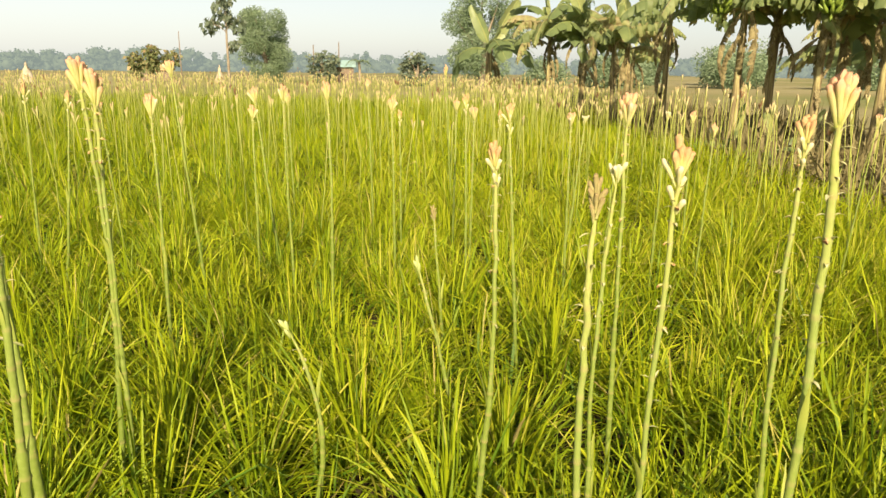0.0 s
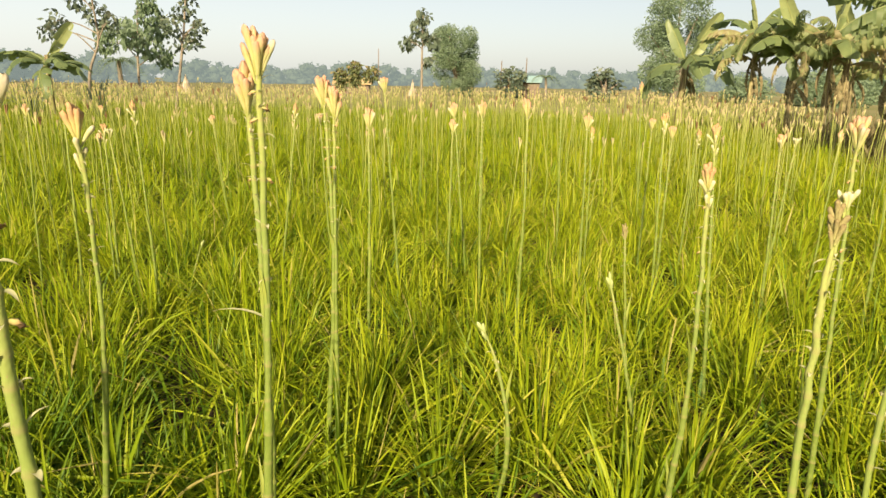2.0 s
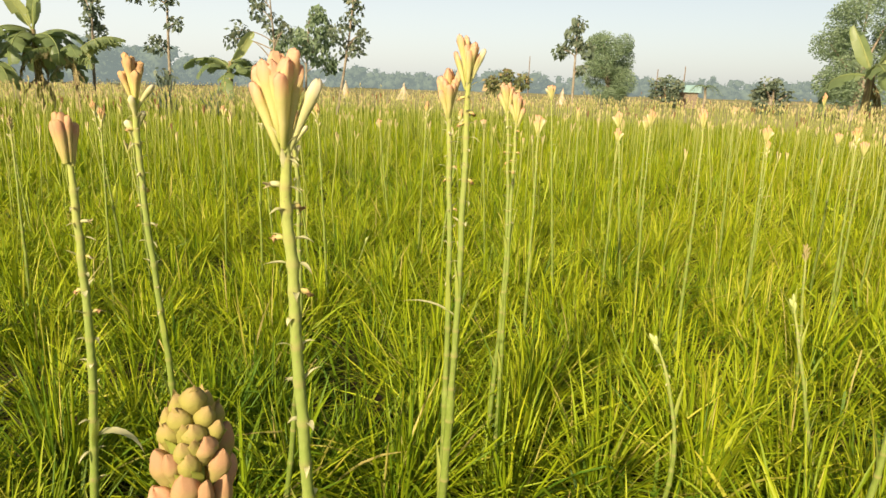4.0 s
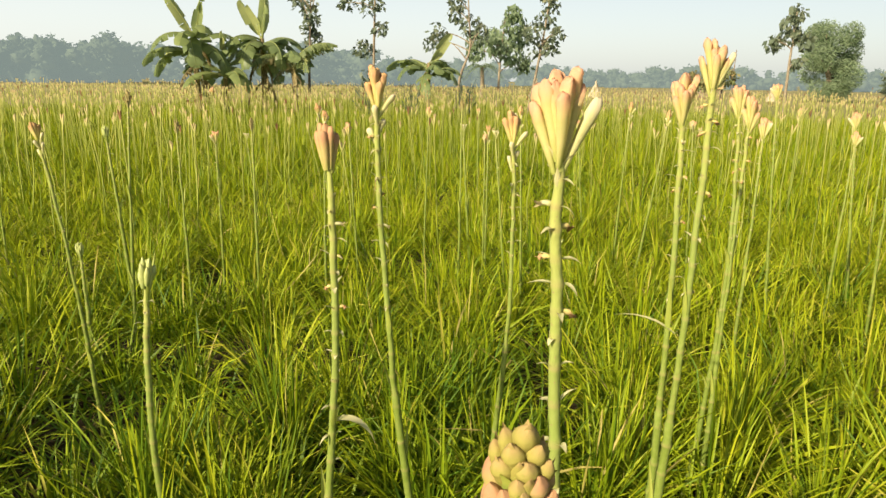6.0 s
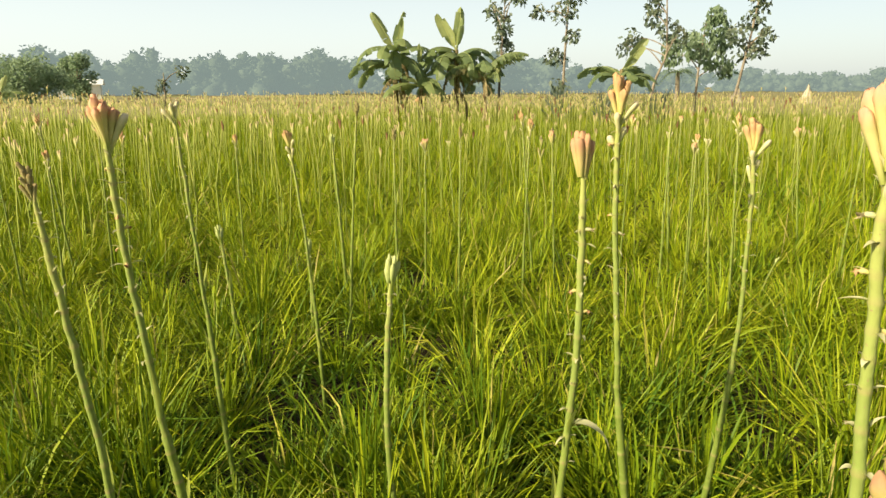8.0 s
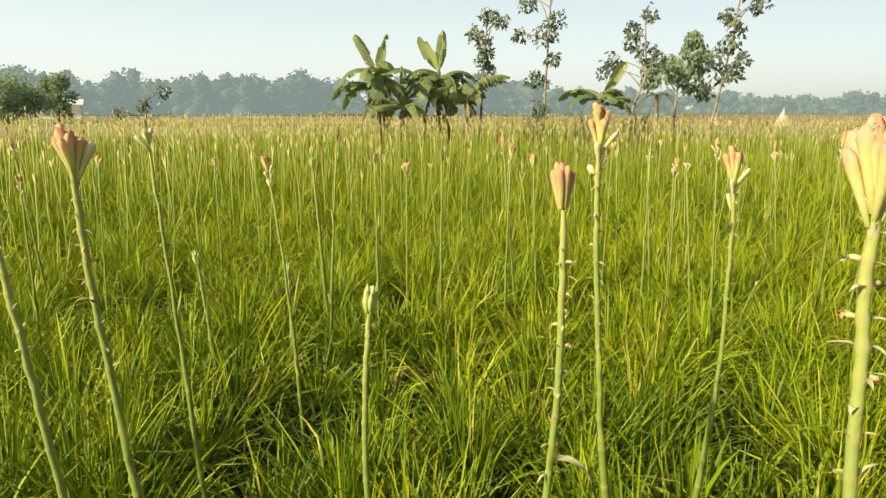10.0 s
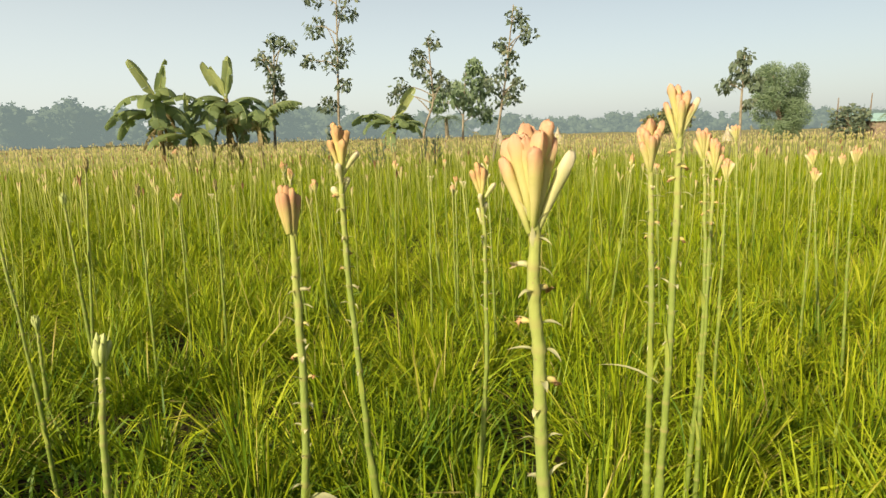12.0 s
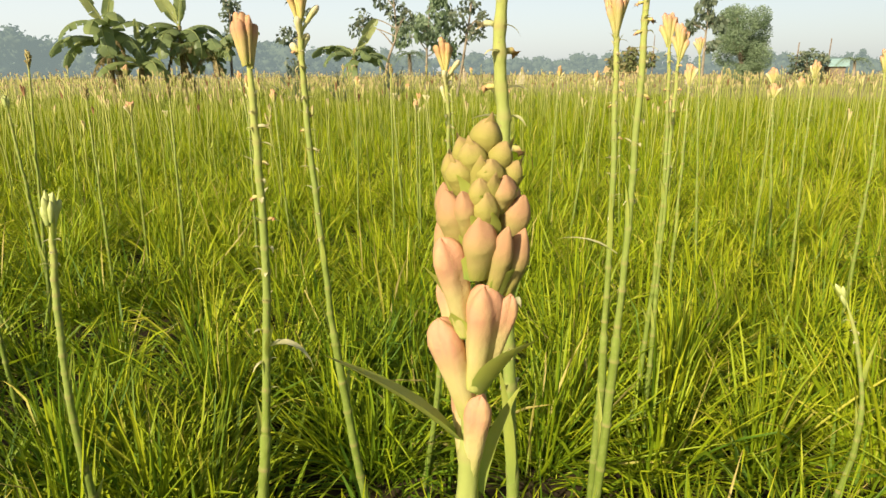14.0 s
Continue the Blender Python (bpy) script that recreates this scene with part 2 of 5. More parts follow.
def mesh_of(name, verts, quads, mat, smooth=True, **points):
    """A mesh of quads from arrays, with float values for its points."""
    me = bpy.data.meshes.new(name)
    verts, quads = np.asarray(verts, np.float32), np.asarray(quads, np.int32)
    me.vertices.add(len(verts))
    me.vertices.foreach_set("co", verts.ravel())
    me.loops.add(quads.size)
    me.loops.foreach_set("vertex_index", quads.ravel())
    me.polygons.add(len(quads))
    me.polygons.foreach_set("loop_start", np.arange(0, quads.size, quads.shape[1], dtype=np.int32))
    me.polygons.foreach_set("use_smooth", np.full(len(quads), smooth))
    for key, values in points.items():
        me.attributes.new(key, "FLOAT", "POINT").data.foreach_set("value", np.asarray(values, np.float32))
    me.update(calc_edges=True)
    me.materials.append(mat)
    return me


def part(name, mesh, parent, label="", m=None):
    ob = new(name, mesh)
    ob.parent = parent
    if m is not None:
        ob.matrix_basis = m
    return tagged(ob, label)


def thing(name, x, y, z, label, category, group="", turn=0.0, kind=""):
    ob = new(name)
    ob.empty_display_size = 0.1
    ob.matrix_basis = pose(x, y, z, 0, 0, turn)
    return tagged(ob, label, category, group, kind)


def sweep(points, radii, sides=8):
    """Rings round a line: vertices, quads, and how far along each vertex lies."""
    p = np.asarray(points, float)
    r = np.asarray(radii, float)
    n = len(p)
    tangent = np.gradient(p, axis=0)
    tangent /= np.linalg.norm(tangent, axis=1, keepdims=True) + 1e-9
    side = np.cross(tangent, (0.31, 0.95, 0.05))
    side /= np.linalg.norm(side, axis=1, keepdims=True) + 1e-9
    other = np.cross(tangent, side)
    a = np.linspace(0, 2 * np.pi, sides, endpoint=False)
    v = p[:, None] + r[:, None, None] * (np.cos(a)[None, :, None] * side[:, None] + np.sin(a)[None, :, None] * other[:, None])
    i, j = np.meshgrid(np.arange(n - 1), np.arange(sides), indexing="ij")
    k = (j + 1) % sides
    q = np.stack([i * sides + j, i * sides + k, (i + 1) * sides + k, (i + 1) * sides + j], -1).reshape(-1, 4)
    along = np.repeat(np.linspace(0, 1, n), sides)
    return v.reshape(-1, 3), q, along


def joined(pieces):
    """Joins (vertices, quads, values...) lists into one."""
    vs, qs, rest, at = [], [], [[] for _ in pieces[0][2:]], 0
    for v, q, *more in pieces:
        vs.append(v)
        qs.append(np.asarray(q) + at)
        at += len(v)
        for store, value in zip(rest, more):
            store.append(value)
    return (np.concatenate(vs), np.concatenate(qs), *(np.concatenate(s) for s in rest))


def tube(name, points, radii, mat, sides=8):
    v, q, along = sweep(points, radii, sides)
    return mesh_of(name, v, q, mat, along=along, tint=np.full(len(v), 0.5))


def blades(base, azimuth, length, lean, bend, width, steps, tint, twist, kink=None, fold=0.0):
    """Many strap leaves at once, each arching away from its base. kink: (where, angle) of a sharp bend; fold: depth of the channel along the middle."""
    n = len(base)
    s = np.linspace(0, 1, steps + 1)
    angle = lean[:, None] + bend[:, None] * s[None] ** 1.4
    if kink is not None:
        angle = angle + kink[1][:, None] * (s[None] >= kink[0][:, None])
    d = length[:, None] / steps
    out = np.concatenate([np.zeros((n, 1)), np.cumsum(np.sin(angle[:, :-1]) * d, 1)], 1)
    up = np.concatenate([np.zeros((n, 1)), np.cumsum(np.cos(angle[:, :-1]) * d, 1)], 1)
    ca, sa = np.cos(azimuth)[:, None], np.sin(azimuth)[:, None]
    mid = np.stack([base[:, :1] + ca * out, base[:, 1:2] + sa * out, base[:, 2:3] + up], -1)
    w = width[:, None] * (0.75 + 0.9 * s - 0.15) [None] * np.clip(1.06 - s[None] ** 3, 0.07, 1) * 0.5
    tw = twist[:, None] * s[None]
    side = np.stack([-sa * np.cos(tw) + ca * np.cos(angle) * np.sin(tw), ca * np.cos(tw) + sa * np.cos(angle) * np.sin(tw), -np.sin(angle) * np.sin(tw)], -1)
    if not fold:
        v = np.stack([mid - side * w[..., None], mid + side * w[..., None]], 2).reshape(-1, 3)
        first = (np.arange(n) * 2 * (steps + 1))[:, None] + 2 * np.arange(steps)[None]
        q = np.stack([first, first + 1, first + 3, first + 2], -1).reshape(-1, 4)
        return v, q, np.tile(np.repeat(s, 2), n), np.repeat(tint, 2 * (steps + 1))
    tangent = np.stack([ca * np.sin(angle), sa * np.sin(angle), np.cos(angle)], -1)
    keel = np.cross(side, tangent) * (fold * w)[..., None]
    v = np.stack([mid - side * w[..., None], mid + keel, mid + side * w[..., None]], 2).reshape(-1, 3)
    first = (np.arange(n) * 3 * (steps + 1))[:, None] + 3 * np.arange(steps)[None]
    q = np.concatenate([np.stack([first + k, first + k + 1, first + k + 4, first + k + 3], -1).reshape(-1, 4) for k in (0, 1)])
    return v, q, np.tile(np.repeat(s, 3), n), np.repeat(tint, 3 * (steps + 1))


# ---- ground ----
gx = np.concatenate([[-3000, -900, -300, -120, -60, -35], np.arange(-28, 10, 0.3), [14, 25, 50, 120, 300, 900, 3000]])
gy = np.concatenate([[-3000, -900, -200, -60, -20, -10], np.arange(-6, 26, 0.3), [32, 45, 70, 120, 300, 900, 3000]])
X, Y = np.meshgrid(gx, gy, indexing="ij")
near = (np.abs(X + 8) < 19) & (np.abs(Y - 10) < 17)
Z = np.where(near, 0.02 * np.sin(X * 2.9 + 0.7 * np.sin(Y)) + rng.normal(0, 0.012, X.shape), 0) - 0.02
ny = len(gy)
i, j = np.meshgrid(np.arange(len(gx) - 1), np.arange(ny - 1), indexing="ij")
quads = np.stack([i * ny + j, (i + 1) * ny + j, (i + 1) * ny + j + 1, i * ny + j + 1], -1).reshape(-1, 4)
ground = new("ground", mesh_of("ground", np.stack([X, Y, Z], -1).reshape(-1, 3), quads, M["soil"]))
tagged(ground, "brown soil running out to dry straw-coloured fields", "ground", kind="structure")

# ---- tuberose leaves: one sheet of clumps, finer where the way passes ----
EYE_SPOT = np.array([-0.9, 0.1])
FIELD_X, FIELD_Y = (-27.0, 3.4), (-5.0, 25.0)


def clump_places(spacing, r0, r1):
    xs = np.arange(FIELD_X[0], FIELD_X[1], spacing)
    ys = np.arange(FIELD_Y[0], FIELD_Y[1], spacing)
    p = np.stack(np.meshgrid(xs, ys), -1).reshape(-1, 2)
    p = p + rng.uniform(-0.42, 0.42, p.shape) * spacing
    r = np.hypot(*(p - EYE_SPOT).T)
    return p[(r >= r0) & (r < r1)]


HOLLOWS = ((-3.3, 0.95, 0.22), (-2.3, 2.05, 0.18), (-2.9, 1.5, 0.14), (-0.2, 2.2, 0.14), (-1.7, 2.6, 0.13), (-0.75, 1.5, 0.12))


def grown(p):
    """False in the hollows, where few clumps stand."""
    x, y = p.T
    wave = np.sin(3.1 * x + 1.3 * np.sin(2.3 * y)) * np.sin(3.4 * y + 1.1 * np.sin(2.9 * x + 1))
    keep = wave > -0.62
    for hx, hy, hr in HOLLOWS:
        keep &= np.hypot(x - hx, y - hy) > hr
    return keep


def facing_field(p):
    """True on the side of the field that lies before the path, where the sheet is dense."""
    bear = np.degrees(np.arctan2(-(p - EYE_SPOT)[:, 0], (p - EYE_SPOT)[:, 1]))
    return (bear > -55) & (bear < 112)


def leaf_zone(spacing, r0, r1, count, steps, widen, fold=0.0):
    c = clump_places(spacing, r0, r1)
    if r0 == 0:
        c = c[np.hypot(*(c - np.array([-0.9, 0.05])).T) > 0.24]
    c = c[(rng.uniform(0, 1, len(c)) > np.where(facing_field(c), 0.05, 0.55)) & grown(c)]
    n = len(c) * count
    which = np.repeat(np.arange(len(c)), count)
    vigour = rng.uniform(0.74, 1.24, len(c))[which]
    tone = rng.normal(0, 0.09, len(c))[which]
    # a clump is a fountain: upright in its middle, its outer leaves lying out
    ring = np.sqrt(rng.uniform(0, 1, n))
    az = rng.uniform(0, 2 * np.pi, n)
    foot = (0.062 * ring)[:, None] * np.stack([np.cos(az), np.sin(az)], -1) + rng.normal(0, 0.012, (n, 2))
    az = az + rng.normal(0, 0.7, n)
    base = np.concatenate([c[which] + foot, np.full((n, 1), -0.01)], 1)
    lean = np.radians(np.clip(7 + 57 * ring**1.2 + rng.normal(0, 18, n), 0, 84))
    bend = np.radians(np.clip(rng.normal(13, 21, n) + 14 * ring, -28, 110))
    length = vigour * (0.21 + 0.285 * rng.beta(2.0, 1.8, n)) * (1.0 - 0.16 * ring)
    width = widen * np.where(rng.uniform(0, 1, n) < 0.12, rng.uniform(0.008, 0.0125, n), rng.uniform(0.0036, 0.0080, n))
    kink = (rng.uniform(0.4, 0.85, n), np.where(rng.uniform(0, 1, n) < 0.26, np.radians(rng.uniform(25, 110, n)), 0.0))
    # the crop turns yellower towards its east side
    yellow = np.clip((c[which][:, 0] + 2.6) / 2.0, 0, 1)
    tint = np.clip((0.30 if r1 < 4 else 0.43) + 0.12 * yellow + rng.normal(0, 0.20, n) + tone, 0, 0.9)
    tint = np.where(rng.uniform(0, 1, n) < 0.035, rng.uniform(0.92, 1.0, n), tint)
    return blades(base, az, length, lean, bend, width, steps, tint, rng.normal(0, 0.9, n), kink, fold)


def shaded_low_leaves(spacing, r1, count):
    """Short leaves that fill the feet of the clumps, tinted dark as painted shade."""
    c = clump_places(spacing, 0.24, r1)
    n = len(c) * count
    base = np.concatenate([np.repeat(c, count, 0) + rng.normal(0, 0.05, (n, 2)), np.full((n, 1), -0.01)], 1)
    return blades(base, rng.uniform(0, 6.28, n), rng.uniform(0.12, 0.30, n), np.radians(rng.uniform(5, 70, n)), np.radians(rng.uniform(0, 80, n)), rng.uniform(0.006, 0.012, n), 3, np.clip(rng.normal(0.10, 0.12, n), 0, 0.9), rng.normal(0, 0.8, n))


zones = [shaded_low_leaves(0.2, 4.2, 13), leaf_zone(0.25, 0, 2.4, 165, 5, 1.0, 0.5), leaf_zone(0.25, 2.4, 6, 125, 4, 0.88), leaf_zone(0.26, 6, 12, 66, 3, 1.25), leaf_zone(0.28, 12, 20, 30, 2, 2.1), leaf_zone(0.36, 20, 40, 20, 2, 3.6)]
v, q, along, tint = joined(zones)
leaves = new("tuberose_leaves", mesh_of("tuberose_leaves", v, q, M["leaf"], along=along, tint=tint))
tagged(leaves, "dense yellow-green strap leaves of tuberose clumps", "foliage", kind="stuff")

# ---- tuberose flower stalks ----


def bud_mesh(name, mat, length, radius, neck, curve, sides=10, rings=10, seed=0, ovate=False, wrinkle=0.0, ragged=0.0, blunt=3.2, ridge=1.0):
    """A tubular flower bud: thin at its foot, swelling to a blunt tip folded along three creases."""
    r = np.random.default_rng(seed)
    s = np.sin(np.linspace(0, np.pi / 2, rings)) ** 1.1
    full = 0.55 if ovate else 0.74
    t = np.clip(s / full, 0, 1)
    nose = np.clip((s - full) / (1 - full), 0, 1)
    close = np.clip(1 - nose ** (1.5 if ovate else blunt), 0.0003, 1) ** (0.75 if ovate else 0.5 if blunt > 3 else 0.62)
    rad = radius * (neck + (1 - neck) * t ** (0.9 if ovate else 1.2)) * close
    pts = np.stack([curve * length * s**2, 0.02 * length * np.sin(3 * s + seed), length * s], -1)
    v, q, along = sweep(pts, rad, sides)
    turn = np.tile(np.linspace(0, 2 * np.pi, sides, endpoint=False), rings) + r.uniform(0, 6)
    grown = np.repeat(s, sides)
    folds = 1 + ridge * (0.03 + 0.06 * grown**2) * np.sin(3 * turn) + (ridge - 1) * 0.035 * np.sin(6 * turn + 0.8) + 0.03 * np.sin(2 * turn + 1) + wrinkle * r.uniform(-1, 1, len(turn)) * (0.3 + grown)
    mid = np.repeat(pts, sides, axis=0)
    v = mid + (v - mid) * folds[:, None]
    v[:, 2] += 0.012 * length * np.sin(3 * turn) * (grown > 0.85)
    last = (grown > 0.8)[:, None]
    v = v + ragged * radius * last * r.normal(0, 1, v.shape)
    return mesh_of(name, v, q, mat, along=grown)


def bract_shape(length, width, curl, n=7):
    """A small pointed leaf, cupped along its middle."""
    s = np.linspace(0, 1, n)
    w = width * np.clip(np.sin(np.pi * (0.12 + 0.88 * s) ** 0.7), 0.03, 1) * 0.5
    a = curl * s
    x = np.concatenate([[0], np.cumsum(np.sin(a[:-1]) * length / (n - 1))])
    z = np.concatenate([[0], np.cumsum(np.cos(a[:-1]) * length / (n - 1))])
    rows = [np.stack([x - abs(k) * w * 0.5, k * w, z], -1) for k in (-1, 0, 1)]
    v = np.stack(rows, 1).reshape(-1, 3)
    i = np.arange(n - 1) * 3
    q = np.concatenate([np.stack([i + k, i + k + 1, i + k + 4, i + k + 3], -1) for k in (0, 1)])
    return v, q, np.repeat(s, 3)


def bract_mesh(name, mat, length, width, curl):
    v, q, along = bract_shape(length, width, curl)
    return mesh_of(name, v, q, mat, along=along)


BUD, BUD_FAR = {}, {}
for key, args in {
    "peach": ("bud_peach", 0.074, 0.0072, 0.40, 0.05), "peach_long": ("bud_peach", 0.080, 0.0074, 0.38, 0.08), "cream": ("bud_cream", 0.072, 0.0070, 0.36, 0.12),
    "pink": ("bud_rose", 0.058, 0.0066, 0.5, 0.03), "dry": ("bud_dry", 0.058, 0.0068, 0.5, 0.05), "brown": ("bud_brown", 0.036, 0.0042, 0.6, 0.2),
    "green": ("bud_green", 0.034, 0.0058, 0.55, 0.06), "small": ("bud_cream", 0.040, 0.0062, 0.4, 0.1),
}.items():
    BUD[key] = [bud_mesh("bud_" + key, M[args[0]], args[1] * f, args[2] * g, args[3], args[4] * h, seed=n, wrinkle=0.16 if key in ("dry", "brown") else 0.04, ragged=0.13 if key in ("peach", "peach_long", "dry") else 0.05, ovate=key == "green") for n, (f, g, h) in enumerate(((1, 1, 1), (0.9, 1.05, 1.6), (1.06, 0.94, 0.4)))]
    BUD_FAR[key] = [bud_mesh("bud_" + key, M[args[0]], args[1] * f, args[2] * g, args[3], args[4] * h, sides=6, rings=6, seed=n, wrinkle=0.16 if key in ("dry", "brown") else 0.04, ragged=0.13 if key in ("peach", "peach_long", "dry") else 0.05, ovate=key == "green") for n, (f, g, h) in enumerate(((1, 1, 1), (0.9, 1.05, 1.6), (1.06, 0.94, 0.4)))]
BRACT_SHAPES = [bract_shape(l, w, c) for l, w, c in ((0.016, 0.0058, 1.1), (0.020, 0.0050, 0.5), (0.012, 0.0075, 2.2), (0.022, 0.0042, 1.3))]
FLAKE_SHAPES = [bract_shape(l, w, c, 4) for l, w, c in ((0.016, 0.0058, 1.1), (0.020, 0.0050, 0.5), (0.012, 0.0075, 2.2), (0.022, 0.0042, 1.3))]
BRACT = [mesh_of("bract", v, q, M["bract"], along=a) for v, q, a in BRACT_SHAPES]
SHEATH = [bract_mesh("sheath", M["bract_green"], l, w, c) for l, w, c in ((0.085, 0.0105, 0.15), (0.13, 0.0095, 0.35), (0.06, 0.0105, 0.7))]
SPENT = [bud_mesh("spent_flower", M["bract" if n < 1 else "bud_dry"], 0.009, 0.0026, 0.8, 0.6, 6, 6, 70 + n, True, 0.4, 0.8) for n in range(3)]
WORDS = {
    "open": "green tuberose stalk topped by a fan of peach-tipped yellow buds",
    "dry": "tuberose stalk with withering orange buds and a few pale side buds",
    "brown": "tuberose stalk with a dried dark brown seed head",
    "bud": "tuberose stalk with a tight pink bud cluster and dry bracts",
    "green": "young tuberose stalk with a closed pale green bud spike",
    "small": "slender tuberose stalk with a few small cream buds",
    "bract": "leafy tuberose shoot ending in a folded green bract",
    "cone": "close tuberose spike packed with fat pink and yellow buds",
}
pick = random.Random(11)


def out_from(axis_matrix, height, turn, tilt, radius=0.003, scale=1.0, roll=0.0):
    """A pose on a stalk's axis: up by height, turned round it, leaning out by tilt."""
    return axis_matrix @ Matrix.Translation((0, 0, height)) @ pose(0, 0, 0, 0, 0, turn) @ Matrix.Translation((radius, 0, 0)) @ pose(0, 0, 0, 0, tilt, roll) @ Matrix.Scale(scale, 4)


def put_head(kind, root, top, size, turn=None, buds=BUD):
    def bud(key, *where, label=""):
        h, turn, tilt, *more = where
        rad = more[0] if more else 0.003
        sc = more[1] if len(more) > 1 else 1.0
        part("bud", buds[key][pick.randrange(3)], root, label, out_from(top, h * size, turn, tilt, rad * size, sc * size))

    turn = pick.uniform(0, 360) if turn is None else turn
    if kind == "open":
        n = pick.choice((13, 14, 15)) if buds is BUD else 12
        for k in range(n):
            f = k / (n - 1)
            key = "peach" if pick.random() < 0.75 else "peach_long"
            sc = pick.uniform(0.92, 1.08)
            low = pick.uniform(0.0, 0.022) * f
            bud(key, -0.080 - 0.006 * f - low + pick.uniform(-0.004, 0.004), turn + 60 + 137.5 * k, 1 + 13 * f**0.7 + pick.uniform(-2.5, 2.5), 0.0012 + 0.0026 * f, sc)
        bud("cream", -0.098, turn + pick.uniform(-6, 6), pick.uniform(18, 23), 0.004, 1.05, label="pale opening flower bud")
        for k in range(6):
            part("bract", BRACT[(0, 1, 3)[k % 3]], root, "pale green pointed bract", out_from(top, (-0.078 - 0.008 * k) * size, turn + 137.5 * k + 70, pick.uniform(4, 24), 0.0045 * size, size * 1.15))
    elif kind == "bud":
        for k in range(10):
            bud("pink", -0.058 - 0.001 * k + pick.uniform(-0.004, 0.004), turn + 137.5 * k, 1 + 0.8 * k, 0.001 + 0.0004 * k)
    elif kind == "dry":
        for k in range(10):
            f = k / 9
            bud("dry", -0.062 - 0.014 * f + pick.uniform(-0.004, 0.004), turn + 50 + 137.5 * k, 2 + 12 * f + pick.uniform(-3, 3), 0.001 + 0.003 * f, pick.uniform(0.75, 1.1))
        for k in range(4):
            bud("small", -0.090 - 0.017 * k, turn + 115 + 137.5 * k, pick.uniform(8, 17), 0.003, pick.uniform(0.85, 1.1))
        bud("cream", -0.092, turn, 24, 0.003, 0.8, label="pale opening flower bud")
        for k in range(5):
            part("bract", BRACT[pick.randrange(4)], root, "dry papery bract", out_from(top, (-0.082 - 0.012 * k) * size, turn + 120 * k + 70, pick.uniform(15, 55), 0.004 * size, size))
    elif kind == "brown":
        for k in range(15):
            f = k / 14
            bud("brown", -0.034 - 0.046 * f, turn + 137.5 * k, 2 + 7 * f, 0.001 + 0.0026 * f, pick.uniform(0.85, 1.2))
    elif kind == "green":
        for k in range(11):
            f = k / 10
            bud("green", -0.032 - 0.040 * f, turn + 137.5 * k, 1 + 7 * math.sin(3.0 * f), 0.001 + 0.0082 * math.sin(0.3 + 2.3 * f), 1.1 + 0.4 * f)
        for k in range(4):
            part("bract", SHEATH[(0, 2, 0, 1)[k]], root, "pale green bract", out_from(top, (-0.070 - 0.016 * k) * size, turn + 130 * k, pick.uniform(2, 9), 0.0062, 0.55 + 0.1 * k))
    elif kind == "small":
        for k in range(4):
            bud("small", -0.05 + 0.004 * k, turn + 137.5 * k, 5 + 4 * k)
        bud("cream", -0.062, turn + 200, 22, 0.002, 0.8)
    elif kind == "bract":
        for k in range(4):
            bud("green", -0.034 - 0.010 * k, turn + 137.5 * k, 4 + 2 * k, 0.002, 1.1)
        for k in range(2):
            part("bract", SHEATH[k], root, "folded green bract", out_from(top, (-0.07 - 0.02 * k) * size, turn + 160 * k, 9, 0.004))


TALL = {}


